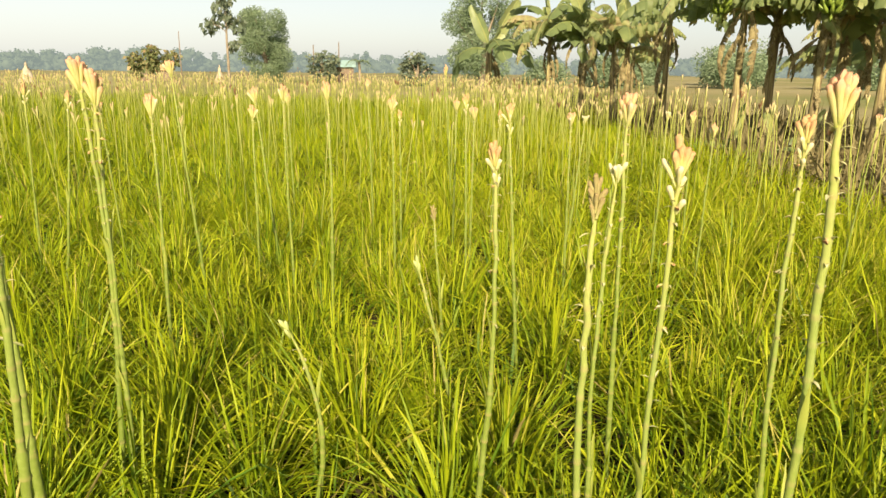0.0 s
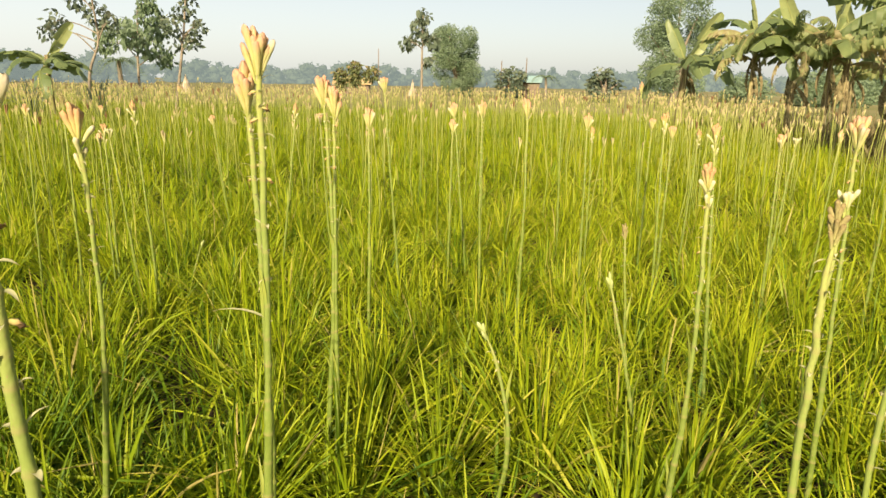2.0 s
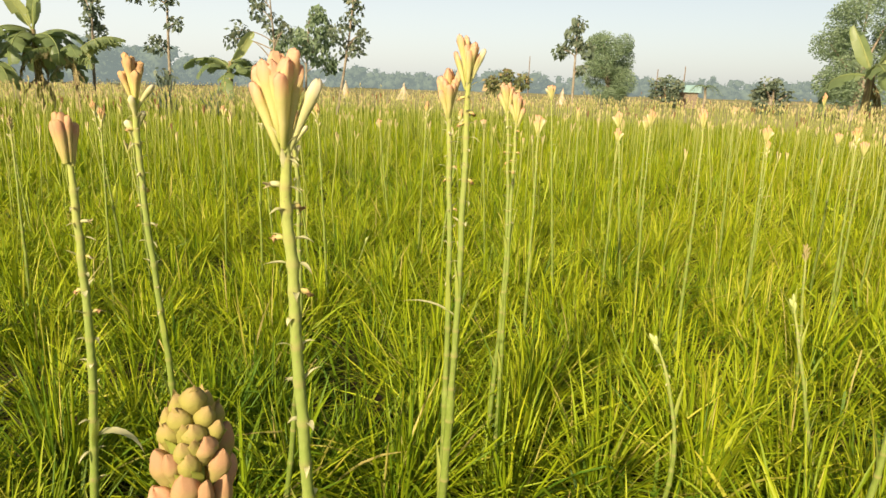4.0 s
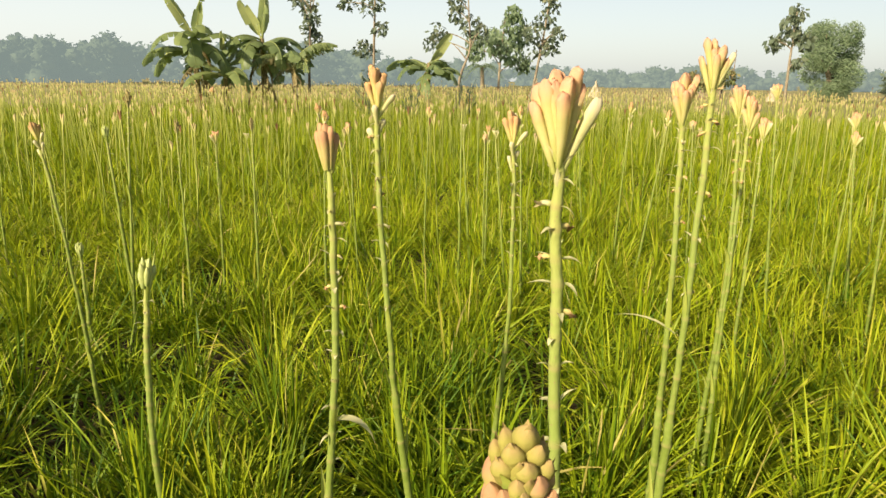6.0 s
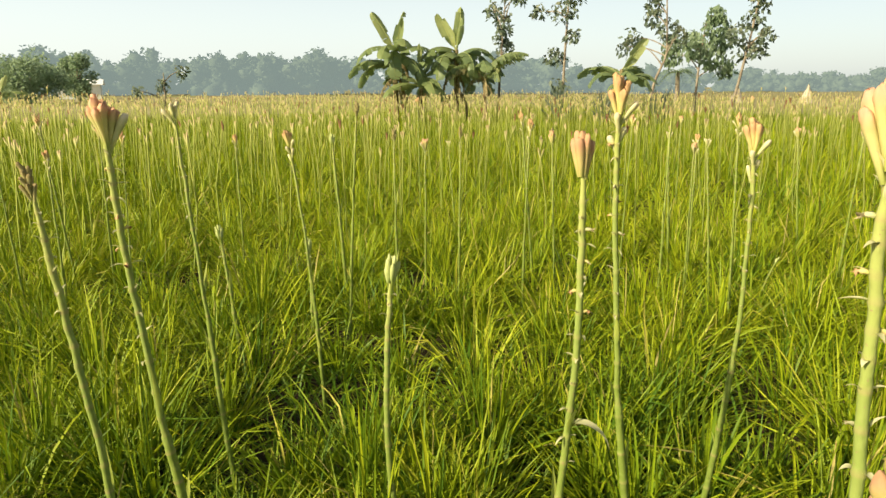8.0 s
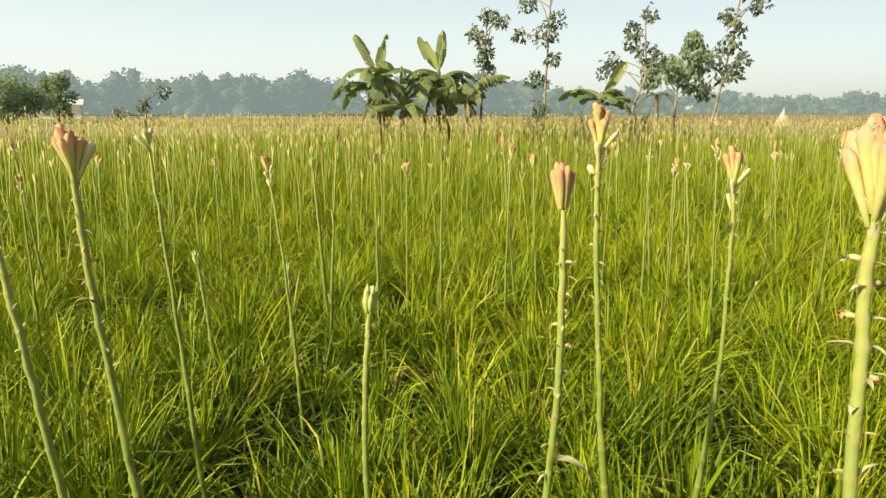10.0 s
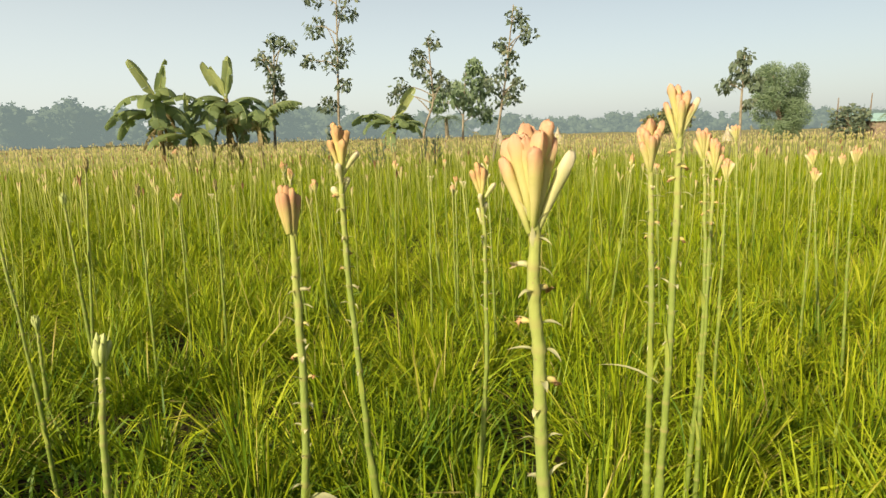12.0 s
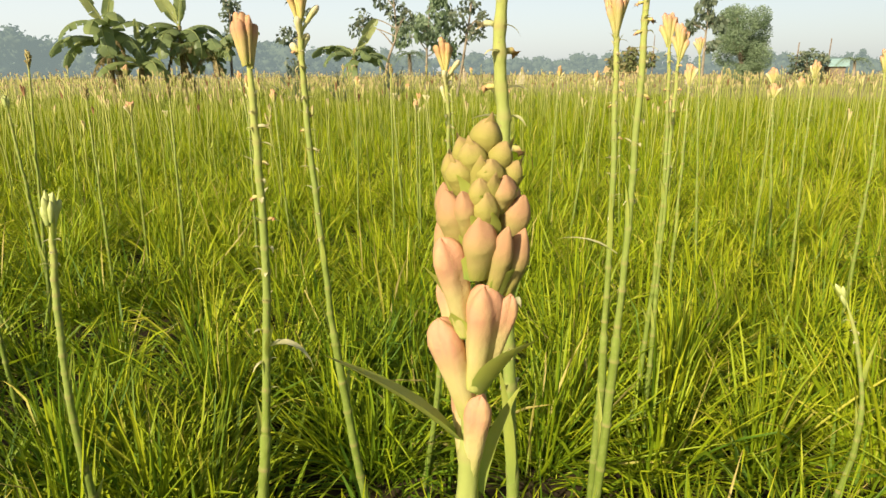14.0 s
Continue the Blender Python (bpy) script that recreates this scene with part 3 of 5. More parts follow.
def stalk(kind, tip, base, bow, size=0.82, thick=0.0052, turn=None):
    """A flower stalk from its foot to its tip, bowed at mid height, with its buds and bracts."""
    pick.seed(int(1e4 * abs(tip[0] + 3 * tip[1])))
    height = tip[2]
    thick *= 1.4 if kind == "green" else 1.0
    root = thing("tuberose_stalk", base[0], base[1], -0.02, WORDS[kind], "flower stalk", "tuberose stalks")
    TALL[root.name] = height
    close = math.hypot(base[0] - EYE_SPOT[0], base[1] - EYE_SPOT[1]) < 2.2
    s = np.linspace(0, 1, 42)
    rel = np.array([tip[0] - base[0], tip[1] - base[1], height + 0.02])
    line = s[:, None] * rel + (4 * s * (1 - s))[:, None] * np.array([bow[0], bow[1], 0.0])
    # joints lie close under the head and far apart lower down
    drop, joints = 0.10 * size, []
    while drop < height - 0.05:
        joints.append(drop)
        drop += min(0.13, 0.019 + 0.085 * (drop - 0.08)) * pick.uniform(0.8, 1.2)
    kinks = np.array(joints[::-1])
    bend = [np.interp(s * height, height - kinks, [pick.uniform(-1, 1) for _ in joints]) * np.clip(s * 4, 0, 1) * (s < 0.99) for _ in range(2)]
    line = line + 0.002 * np.stack([bend[0], bend[1], 0 * s], -1)
    ends = height - 0.035 * size
    levels, swell, scar = [0.0], [1.0], [0.0]
    for up_to in height - kinks:
        if up_to < ends - 0.01:
            for rise, fat, mark in ((-0.006, 1.0, 0.0), (-0.001, 1.13 + pick.uniform(-0.07, 0.12), pick.uniform(0.4, 1.0)), (0.003, 1.07, 0.5), (0.009, 0.96, 0.0)):
                levels.append(up_to + rise)
                swell.append(fat)
                scar.append(mark)
    levels, swell, scar = np.array(levels + [ends]), np.array(swell + [1.0]), np.array(scar + [0.0])
    wrapped = pick.uniform(0.40, 0.56) * height
    levels = np.concatenate([levels, [wrapped - 0.10, wrapped - 0.002, wrapped + 0.002]])
    swell, scar = np.concatenate([swell, [1.0, 1.06, 1.0]]), np.concatenate([scar, [0.0, 0.0, 0.5]])
    swell = swell * np.where(levels < wrapped, 1.28, 1.0)
    order = np.argsort(levels)
    ss = levels[order] / height
    pts = np.stack([np.interp(ss, s, line[:, c]) for c in range(3)], -1)
    fat = thick * (1.18 - 0.42 * ss) * swell[order] * np.interp(height * (1 - ss), [0.03, 0.085, 0.11], [0.45, 0.85, 1.0])
    v, q, _ = sweep(pts, fat, 9)
    part("stem", mesh_of("stem", v, q, M["stem"], along=np.repeat(ss, 9), node=np.repeat(scar[order], 9)), root)
    d = (line[-1] - line[-9])
    top = Matrix.Translation(Vector(line[-1])) @ Vector((0, 0, 1)).rotation_difference(Vector(d)).to_matrix().to_4x4()
    if kind == "cone":
        put_cone(root, top)
    else:
        put_head(kind, root, top, size, turn, BUD if close else BUD_FAR)
    count = {"open": 12, "dry": 12, "bud": 15, "small": 9, "brown": 7, "cone": 0}.get(kind, 3)
    flakes = []
    for k, drop in enumerate(joints[:count]):
        p = np.array([np.interp(1 - drop / height, s, line[:, c]) for c in range(3)])
        for side in range(1 if close and k > 11 and k % 3 else 2):
            n = pick.randrange(4)
            where = out_from(Matrix.Translation(Vector(p)), 0, 140 * k + 170 * side + pick.uniform(-30, 30), pick.uniform(25, 95), thick * 0.8, pick.uniform(0.65, 1.15) * thick / 0.0062, pick.uniform(-40, 40))
            if close:
                part("bract", BRACT[n], root, "dry papery bract", where)
                if side == 0 and k < 9 and kind in ("open", "dry", "bud") and pick.random() < 0.65:
                    part("spent_flower", SPENT[pick.randrange(3)], root, "shrivelled pale flower stub", out_from(Matrix.Translation(Vector(p)), 0.001, 140 * k + pick.uniform(60, 200), pick.uniform(50, 100), thick * 0.8, pick.uniform(0.7, 1.2) * thick / 0.0062))
            else:
                w = np.array(where)
                flakes.append((FLAKE_SHAPES[n][0] @ w[:3, :3].T + w[:3, 3], *FLAKE_SHAPES[n][1:]))
    if flakes:
        v, q, along = joined(flakes)
        tagged(part("dry_bract_cover", mesh_of("dry_bract_cover", v, q, M["bract"], along=along), root), "dry papery bracts", kind="stuff")
    if not close:
        root["far_model"] = 1
    for k in range(3):
        at = 0.25 + 0.15 * k + pick.uniform(0, 0.1)
        p = np.array([np.interp(at, s, line[:, c]) for c in range(3)])
        part("sheath", SHEATH[pick.randrange(3)], root, "green leaf sheath", out_from(Matrix.Translation(Vector(p)), 0, pick.uniform(0, 360), pick.uniform(1, 8), thick * 0.95, pick.uniform(0.8, 1.3)))
    return root


FAT = [bud_mesh("fat_bud", M["bud_" + tone], 0.022, 0.0050, 0.58, c, 14, 16, n, True, 0.03) for n, (tone, c) in enumerate((("pink", 0.05), ("pink", 0.10), ("lime", 0.07)))]
LONG_BUD = [bud_mesh("long_bud", M["bud_blush"], 0.046, 0.0078, 0.62, c, 24, 24, n, False, 0.02, 0.0, 2.4, 1.9) for n, c in enumerate((0.03, 0.07))]
FLAP = [bract_mesh("leafy_bract", M["bract_green"], l, w, c) for l, w, c in ((0.044, 0.019, 0.5), (0.062, 0.014, 0.35), (0.080, 0.015, 0.25), (0.012, 0.010, 0.3))]
CUP = bract_mesh("pointed_bract", M["bud_lime"], 0.0165, 0.0095, -0.12)


# buds of the close spike in mm: how far the tip lies under the top, sideways from the axis, length, width
SPIKE = ((0, 2, 16, 10.5), (8, -4, 14, 10), (8, 8, 13, 9), (15, -8.5, 13, 9.5), (14, 3.5, 12, 10.5), (15, 12, 13, 9), (20, 8, 13, 10.5), (21, 0, 14, 8.5), (27, -11, 22, 10), (26, -5, 17, 8.5),
         (26, 2, 16, 8.5), (28, 13, 19, 11), (36, 0, 23, 11.5), (39, 8, 26, 9.5), (42, 14, 25, 11), (44, -11, 42, 15), (64, 3, 46, 18), (67, 11, 36, 11), (80, -16, 46, 16), (114, 4, 40, 12))


def put_cone(root, top):
    """The close spike: small green-yellow buds at the tip, growing pinker and longer down the axis, then loose ones on bracts."""
    facing = -58.0
    for behind in (0, 180):
        for n, (under, aside, long, wide) in enumerate(SPIKE):
            if behind and n in (0, 16, 18):
                continue
            reach = float(np.interp(under, (0, 8, 20, 35, 45, 70, 114), (5.0, 13.2, 19.4, 22.6, 23.0, 19.0, 11.0)))
            around = math.degrees(math.asin(max(-0.92, min(0.92, 1.36 * aside / reach))))
            tilt = 6 + 0.45 * min(reach, 16) + pick.uniform(-4, 4)
            wide *= pick.uniform(0.86, 1.08)
            out = max(0.6, reach - 0.5 * wide - 0.8 * long * math.sin(radians(tilt)))
            if long > 34:
                mesh, size_of = LONG_BUD[n % 2], (17.0, 46.0)
            else:
                mesh, size_of = FAT[2 if under < 16 or n % 3 == 1 and under < 30 else n % 2], (10.0, 22.0)
            turn = facing + behind + around + (pick.uniform(-9, 9) if behind else 0)
            where = out_from(top, -0.001 * (under + 0.97 * long), turn, tilt, 0.001 * out)
            girth, stretch = (0.98 * wide / size_of[0], 1.04 * long / size_of[1]) if long > 34 else (1.16 * wide / size_of[0], 1.14 * long / size_of[1])
            part("bud", mesh, root, "long pink and cream flower bud" if long > 34 else "", where @ Matrix.Diagonal((girth, girth, stretch, 1)))
            if under < 22:
                part("bract", CUP, root, "pointed olive bract", out_from(top, -0.001 * (under + 0.95 * long), turn + pick.uniform(-20, 20), tilt + 2, 0.001 * (out + 0.36 * wide), 1.05 * long / 14))
            if 12 < under < 60:
                part("bract", FLAP[3], root, "green leafy bract", out_from(top, -0.001 * (under + 1.02 * long), turn + pick.uniform(-12, 12), tilt + 4, 0.001 * out + 0.0035, 0.7 + 0.012 * under))
    for n, under, turn, tilt in ((0, 0.090, -60, 16), (1, 0.112, 28, 36), (2, 0.136, -72, 46), (1, 0.166, 110, 8)):
        part("bract", FLAP[n], root, "green leafy bract", out_from(top, -under, facing + turn, tilt, 0.008 if n == 1 else 0.006, 0.9))


stalk("cone", (-1.105, 0.329, 1.055), (-1.215, 0.262), (0.026, 0.016), 1.0, 0.006)
stalk("open", (-1.247, 0.576, 1.219), (-1.197, 0.599), (-0.001, -0.000), 0.86, 0.0064, 40)
stalk("brown", (-0.556, 0.935, 1.085), (-0.52, 0.945), (-0.012, 0.003), 0.6, 0.0048)
stalk("dry", (-0.427, 1.041, 1.116), (-0.45, 1.045), (-0.002, 0.001), 0.66, 0.0042)
stalk("open", (-0.289, 0.972, 1.195), (-0.309, 0.986), (0.020, -0.013), 0.62, 0.0058)
q_root = stalk("bud", (-1.707, 0.711, 1.146), (-1.775, 0.628), (0.027, 0.034), 1.0, 0.0066)
stalk("brown", (-1.991, 0.024, 1.118), (-1.988, 0.105), (0.001, 0.014), 0.62, 0.0058)
stalk("open", (-2.105, 0.133, 1.200), (-2.090, 0.283), (-0.003, -0.029), 0.84, 0.0064, 60)
stalk("dry", (-0.157, 1.244, 1.135), (-0.118, 1.220), (-0.015, 0.009), 0.62, 0.0046)
stalk("open", (-1.347, 1.212, 1.279), (-1.394, 1.195), (0.016, 0.005), 0.82, 0.0066, 24)
stalk("small", (-0.389, 1.400, 1.038), (-0.36, 1.395), (-0.03, 0.01), 0.7, 0.0045)
stalk("dry", (-1.866, 0.961, 1.232), (-1.781, 1.051), (-0.021, -0.022), 1.0, 0.0064, 45)
stalk("dry", (-0.592, 1.533, 1.064), (-0.641, 1.539), (0.029, -0.003), 0.72)
stalk("green", (-2.161, 0.645, 0.876), (-2.151, 0.668), (-0.012, -0.026))
e1_root = stalk("open", (-1.452, 1.358, 1.230), (-1.450, 1.359), (0.014, 0.006), 1.0, 0.0066, 114)
stalk("bract", (-1.057, 1.743, 0.624), (-1.037, 1.747), (0.072, 0.015))
stalk("dry", (-1.852, 1.379, 1.145), (-1.902, 1.344), (0.029, 0.020), 1.0, 0.0056, 40)
stalk("open", (-0.254, 1.811, 1.142), (-0.232, 1.804), (0.002, -0.001), 0.75)
stalk("small", (-2.663, 0.353, 1.178), (-2.647, 0.433), (0.000, 0.000))
stalk("open", (-1.471, 1.850, 1.184), (-1.484, 1.846), (-0.001, -0.000))
stalk("open", (-1.501, 1.841, 1.216), (-1.531, 1.832), (0.031, 0.009))
stalk("bract", (-0.741, 2.135, 0.662), (-0.589, 2.135), (0.007, -0.000))
stalk("dry", (-3.123, 0.798, 1.084), (-3.094, 0.878), (0.006, 0.017))
stalk("dry", (-0.412, 2.636, 1.083), (-0.343, 2.624), (0.000, -0.000))
stalk("open", (-1.678, 2.718, 1.100), (-1.689, 2.714), (0.005, 0.002))
stalk("brown", (-0.668, 2.914, 0.659), (-0.615, 2.913), (0.001, -0.000))
stalk("open", (-1.085, 2.959, 1.146), (-1.102, 2.957), (0.013, 0.002))
stalk("green", (-3.667, 0.701, 0.678), (-3.652, 0.760), (0.001, 0.003))
stalk("brown", (-3.637, 1.316, 1.152), (-3.665, 1.253), (-0.002, -0.004))
stalk("green", (-3.780, 1.123, 0.551), (-3.777, 1.129), (0.000, 0.000))
stalk("brown", (-3.898, 1.642, 1.019), (-3.894, 1.651), (-0.001, -0.002))
stalk("open", (-1.829, 3.385, 1.227), (-1.744, 3.414), (-0.001, -0.000))
stalk("open", (-1.362, 3.534, 1.114), (-1.347, 3.536), (-0.007, -0.001))
stalk("dry", (-3.601, 2.264, 1.060), (-3.612, 2.252), (-0.004, -0.004))
stalk("dry", (-2.887, 2.925, 1.093), (-2.850, 2.952), (0.002, 0.001))
stalk("green", (-4.219, 1.456, 0.980), (-4.195, 1.508), (0.001, 0.002))
stalk("small", (-3.147, 3.073, 0.954), (-3.074, 3.124), (0.000, 0.000))
stalk("dry", (-3.935, 2.483, 1.081), (-3.870, 2.562), (0.002, 0.002))
stalk("dry", (-2.447, 3.721, 1.073), (-2.567, 3.663), (0.005, 0.003))
stalk("bract", (-2.879, 3.399, 0.331), (-2.964, 3.352), (-0.006, -0.004))
stalk("dry", (-5.147, 1.238, 0.939), (-5.146, 1.242), (0.000, 0.000))
stalk("open", (-1.039, 4.675, 1.127), (-1.012, 4.677), (0.000, 0.000))
stalk("open", (-1.589, 4.892, 1.031), (-1.572, 4.895), (0.000, 0.000))
stalk("small", (-5.243, 2.877, 0.822), (-5.203, 2.936), (0.000, 0.000))
stalk("open", (-3.525, 4.619, 0.944), (-3.441, 4.665), (0.000, 0.000))
stalk("open", (-0.491, 5.690, 1.226), (-0.433, 5.688), (0.000, -0.000))
stalk("open", (-5.913, 3.021, 1.132), (-5.901, 3.041), (0.000, 0.000))
stalk("open", (-2.409, 6.327, 1.035), (-2.401, 6.329), (-0.000, -0.000))
stalk("open", (-4.830, 5.086, 0.974), (-4.819, 5.095), (0.000, 0.000))
stalk("open", (-5.290, 6.882, 1.115), (-5.237, 6.917), (0.000, 0.000))
part("withered_leaf", bract_mesh("withered_leaf", M["bract"], 0.085, 0.019, 1.9), q_root, "pale curled withered leaf", pose(0.068, 0.084, 0.70, 0, 72, 36))
part("withered_leaf", bract_mesh("withered_leaf", M["bract"], 0.13, 0.011, 0.9), e1_root, "pale arching leaf tip", pose(0.03, 0.0, 0.74, 0, 60, 190))

# ---- the field of further stalks ----
shown = [o for o in scene.collection.objects if o.get("category") == "flower stalk"]
models = [o for o in shown if o.get("far_model") and o["label"] in (WORDS["open"], WORDS["dry"], WORDS["small"], WORDS["brown"], WORDS["bud"])]
weights = [2 if o["label"] in (WORDS["open"], WORDS["dry"]) else 3 for o in models]
taken = np.array([tuple(o.matrix_basis.translation)[:2] for o in shown])
spots = clump_places(0.37, 0.0, 40.0)
dist = np.hypot(*(spots - EYE_SPOT).T)
bearing = np.degrees(np.arctan2(-(spots - EYE_SPOT)[:, 0], (spots - EYE_SPOT)[:, 1]))
ahead = (bearing > -45) & (bearing < 100)
free = np.where(ahead, dist > 3.4, dist > 1.2) & (np.min(np.hypot(spots[:, None, 0] - taken[None, :, 0], spots[:, None, 1] - taken[None, :, 1]), 1) > 0.22)
free &= ~(ahead & (dist < 5.0) & (rng.uniform(0, 1, len(spots)) < 0.35))
free &= ~((spots[:, 0] > -5.0) & (dist > 3.4) & (dist < 14) & (rng.uniform(0, 1, len(spots)) < 0.35))
spots = spots[free]
spots = spots[np.argsort(np.hypot(*(spots - EYE_SPOT).T))]
COPIES = 235
for x, y in spots[:COPIES]:
    model = pick.choices(models, weights)[0]
    copy_thing(model, pose(x, y, -0.02, 0, 0, pick.uniform(0, 360)) @ Matrix.Scale(min(1.15, max(0.8, pick.gauss(1.03, 0.07) / TALL[model.name])), 4))

far = spots[COPIES:]
edge = clump_places(0.5, 6.0, 18.0)
extra = np.concatenate([edge[edge[:, 0] > -0.3], clump_places(0.8, 9.0, 40.0), clump_places(0.8, 13.0, 40.0)])
far = np.concatenate([far[rng.uniform(0, 1, len(far)) < np.where(np.hypot(*(far - EYE_SPOT).T) < 13, 0.95, 0.6)], extra])
pieces = []
for x, y in far:
    h = rng.normal(0.93, 0.08)
    lean = rng.normal(0, 0.05, 2)
    foot = np.array([x, y, 0.0])
    top = foot + np.array([lean[0], lean[1], h])
    mid = (foot + top) / 2 + np.array([*rng.normal(0, 0.022, 2), 0])
    v, q, along = sweep([foot, mid, top - (0, 0, 0.05)], [0.0052, 0.0045, 0.004], 3)
    pieces.append((v, q, along * 0.8, np.full(len(v), 0.0)))
    tone = 0.35 + 0.65 * rng.uniform(0, 1) ** 1.5
    if math.hypot(x - EYE_SPOT[0], y - EYE_SPOT[1]) < 12:
        for k in range(5):
            shape = FLAKE_SHAPES[k % 4]
            w = np.array(out_from(Matrix.Translation(Vector(top - (lean[0] * 0.1 * k, lean[1] * 0.1 * k, 0.10 + 0.045 * k))), 0, 140.0 * k + 400 * x, 60, 0.004))
            pieces.append((shape[0] @ w[:3, :3].T + w[:3, 3], shape[1], 0.8 * shape[2], np.full(len(shape[0]), 0.0)))
    for k in range(3):
        a = k * 2 * np.pi / 3 + rng.uniform(0, 0.6)
        o = rng.uniform(0.004, 0.016) if rng.uniform() < 0.88 else 0.03
        start = top - (0, 0, 0.075)
        end = top + np.array([o * np.cos(a), o * np.sin(a), rng.uniform(-0.02, 0.012)])
        v, q, along = sweep([start, start + 0.6 * (end - start), end], [0.003, 0.007, 0.005], 3)
        pieces.append((v, q, along, np.full(len(v), tone)))
v, q, along, tone = joined(pieces)


def far_stalk_colour(nt):
    green = ramp(nt, attr(nt, "along"), [(0.0, (0.27, 0.35, 0.06)), (0.45, (0.44, 0.48, 0.11)), (1.0, (0.60, 0.57, 0.19))])
    bud = ramp(nt, attr(nt, "along"), [(0.0, (0.48, 0.50, 0.14)), (0.5, (0.68, 0.63, 0.28)), (1.0, (0.72, 0.54, 0.32))])
    brown = mix(nt, math_of(nt, "GREATER_THAN", attr(nt, "tone"), 0.93), bud, (0.32, 0.18, 0.09))
    return mix(nt, math_of(nt, "GREATER_THAN", attr(nt, "tone"), 0.2), green, brown)


field = new("tuberose_stalk_field", mesh_of("tuberose_stalk_field", v, q, material("far_stalk", far_stalk_colour, 0.65, translucent=0.2, spec=0.08), along=along, tone=tone))
tagged(field, "hundreds of tuberose stalks with peach-yellow heads across the field", "flower stalks", kind="stuff")

# ---- plants of the field's edge ----


def banana_leaf_mesh(name, mat, length, width, droop, lean, tint, seed, torn=0.5, fringe=0.0):
    """A banana leaf along +x: a midrib that rises and arches over, a blade torn into strips from it."""
    r = np.random.default_rng(seed)
    n = 22 if fringe == 0 else 44
    s = np.linspace(0, 1, n)
    a = radians(lean) - radians(droop) * s**1.3
    x = np.concatenate([[0], np.cumsum(np.cos(a[:-1]) * length / (n - 1))])
    z = np.concatenate([[0], np.cumsum(np.sin(a[:-1]) * length / (n - 1))])
    rib_v, rib_q, _ = sweep(np.stack([x, 0 * x, z], -1), 0.022 * (1.15 - s), 5)
    pieces = [(rib_v, rib_q, np.full(len(rib_v), min(1.0, tint + 0.3)))]
    w = width * np.clip((s - 0.10) / 0.22, 0, 1) ** 0.6 * np.sqrt(np.clip(1.0 - s**7, 0, 1)) * (1 - 0.15 * s)
    for side in (-1, 1):
        sag = 0.25
        k0 = 2
        while k0 < n - 1:
            k1 = min(n - 1, k0 + (r.integers(1, 4 if fringe == 0 else 3) if r.uniform() < torn else r.integers(4, 8)))
            hang = sag + fringe * r.uniform(0.3, 1) + (r.uniform(0.0, 0.9) if r.uniform() < torn else r.uniform(0, 0.25))
            slip = r.uniform(0.0, 0.10)
            idx = np.arange(k0, k1 + 1)
            rows = []
            for f in (0.0, 0.5, 1.0):
                ww = w[idx] * f * (1 - 0.08 * r.uniform() - 0.4 * fringe * r.uniform())
                rows.append(np.stack([x[idx] + slip * ww, side * ww * math.cos(hang * f), z[idx] - ww * math.sin(hang * f)], -1))
            v = np.stack(rows, 1).reshape(-1, 3)
            i = np.arange(len(idx) - 1) * 3
            q = np.concatenate([np.stack([i + k, i + k + 1, i + k + 4, i + k + 3], -1) for k in (0, 1)])
            pieces.append((v, q, np.full(len(v), np.clip(tint + r.normal(0, 0.06), 0, 1))))
            k0 = k1
    v, q, t = joined(pieces)
    return mesh_of(name, v, q, mat, tint=t, along=np.zeros(len(v)))


LEAF_UP = [banana_leaf_mesh("leaf", M["banana_leaf"], l, w, d, 6, t, n, 0.3) for n, (l, w, d, t) in enumerate(((1.1, 0.20, 20, 0.6), (0.95, 0.17, 14, 0.45), (1.1, 0.17, 30, 0.5)))]
LEAF_ARCH = [banana_leaf_mesh("leaf", M["banana_leaf"], l, w, d, 30, t, 10 + n, 0.65) for n, (l, w, d, t) in enumerate(((1.4, 0.27, 105, 0.3), (1.3, 0.25, 130, 0.2), (1.5, 0.28, 90, 0.4), (1.2, 0.26, 115, 0.6)))]
LEAF_TORN = [banana_leaf_mesh("leaf", M["banana_torn_lit"], l, w, d, 34, t, 30 + n, 1.0, 1.1) for n, (l, w, d, t) in enumerate(((1.5, 0.28, 95, 0.45), (1.4, 0.26, 120, 0.75), (1.6, 0.30, 80, 0.2)))]
LEAF_DEAD = [banana_leaf_mesh("dead_leaf", M["banana_dead"], l, w, d, 5, 0.5, 20 + n, 1.0, 0.7) for n, (l, w, d) in enumerate(((1.3, 0.13, 80), (1.1, 0.11, 92), (1.4, 0.14, 72)))]


FLAKE = [banana_leaf_mesh("dead_sheath", M["banana_dead"], l, w, d, 12, 0.5, 40 + n, 0.9) for n, (l, w, d) in enumerate(((0.7, 0.09, 20), (0.5, 0.07, 35), (0.9, 0.08, 28)))]
f5 = np.linspace(0, 1, 6)
FRUIT = tube("banana", np.stack([0.03 + 0.10 * f5, 0 * f5, 0.09 * f5**2], -1), [0.008, 0.018, 0.021, 0.021, 0.017, 0.005], M["banana_fruit"], 6)


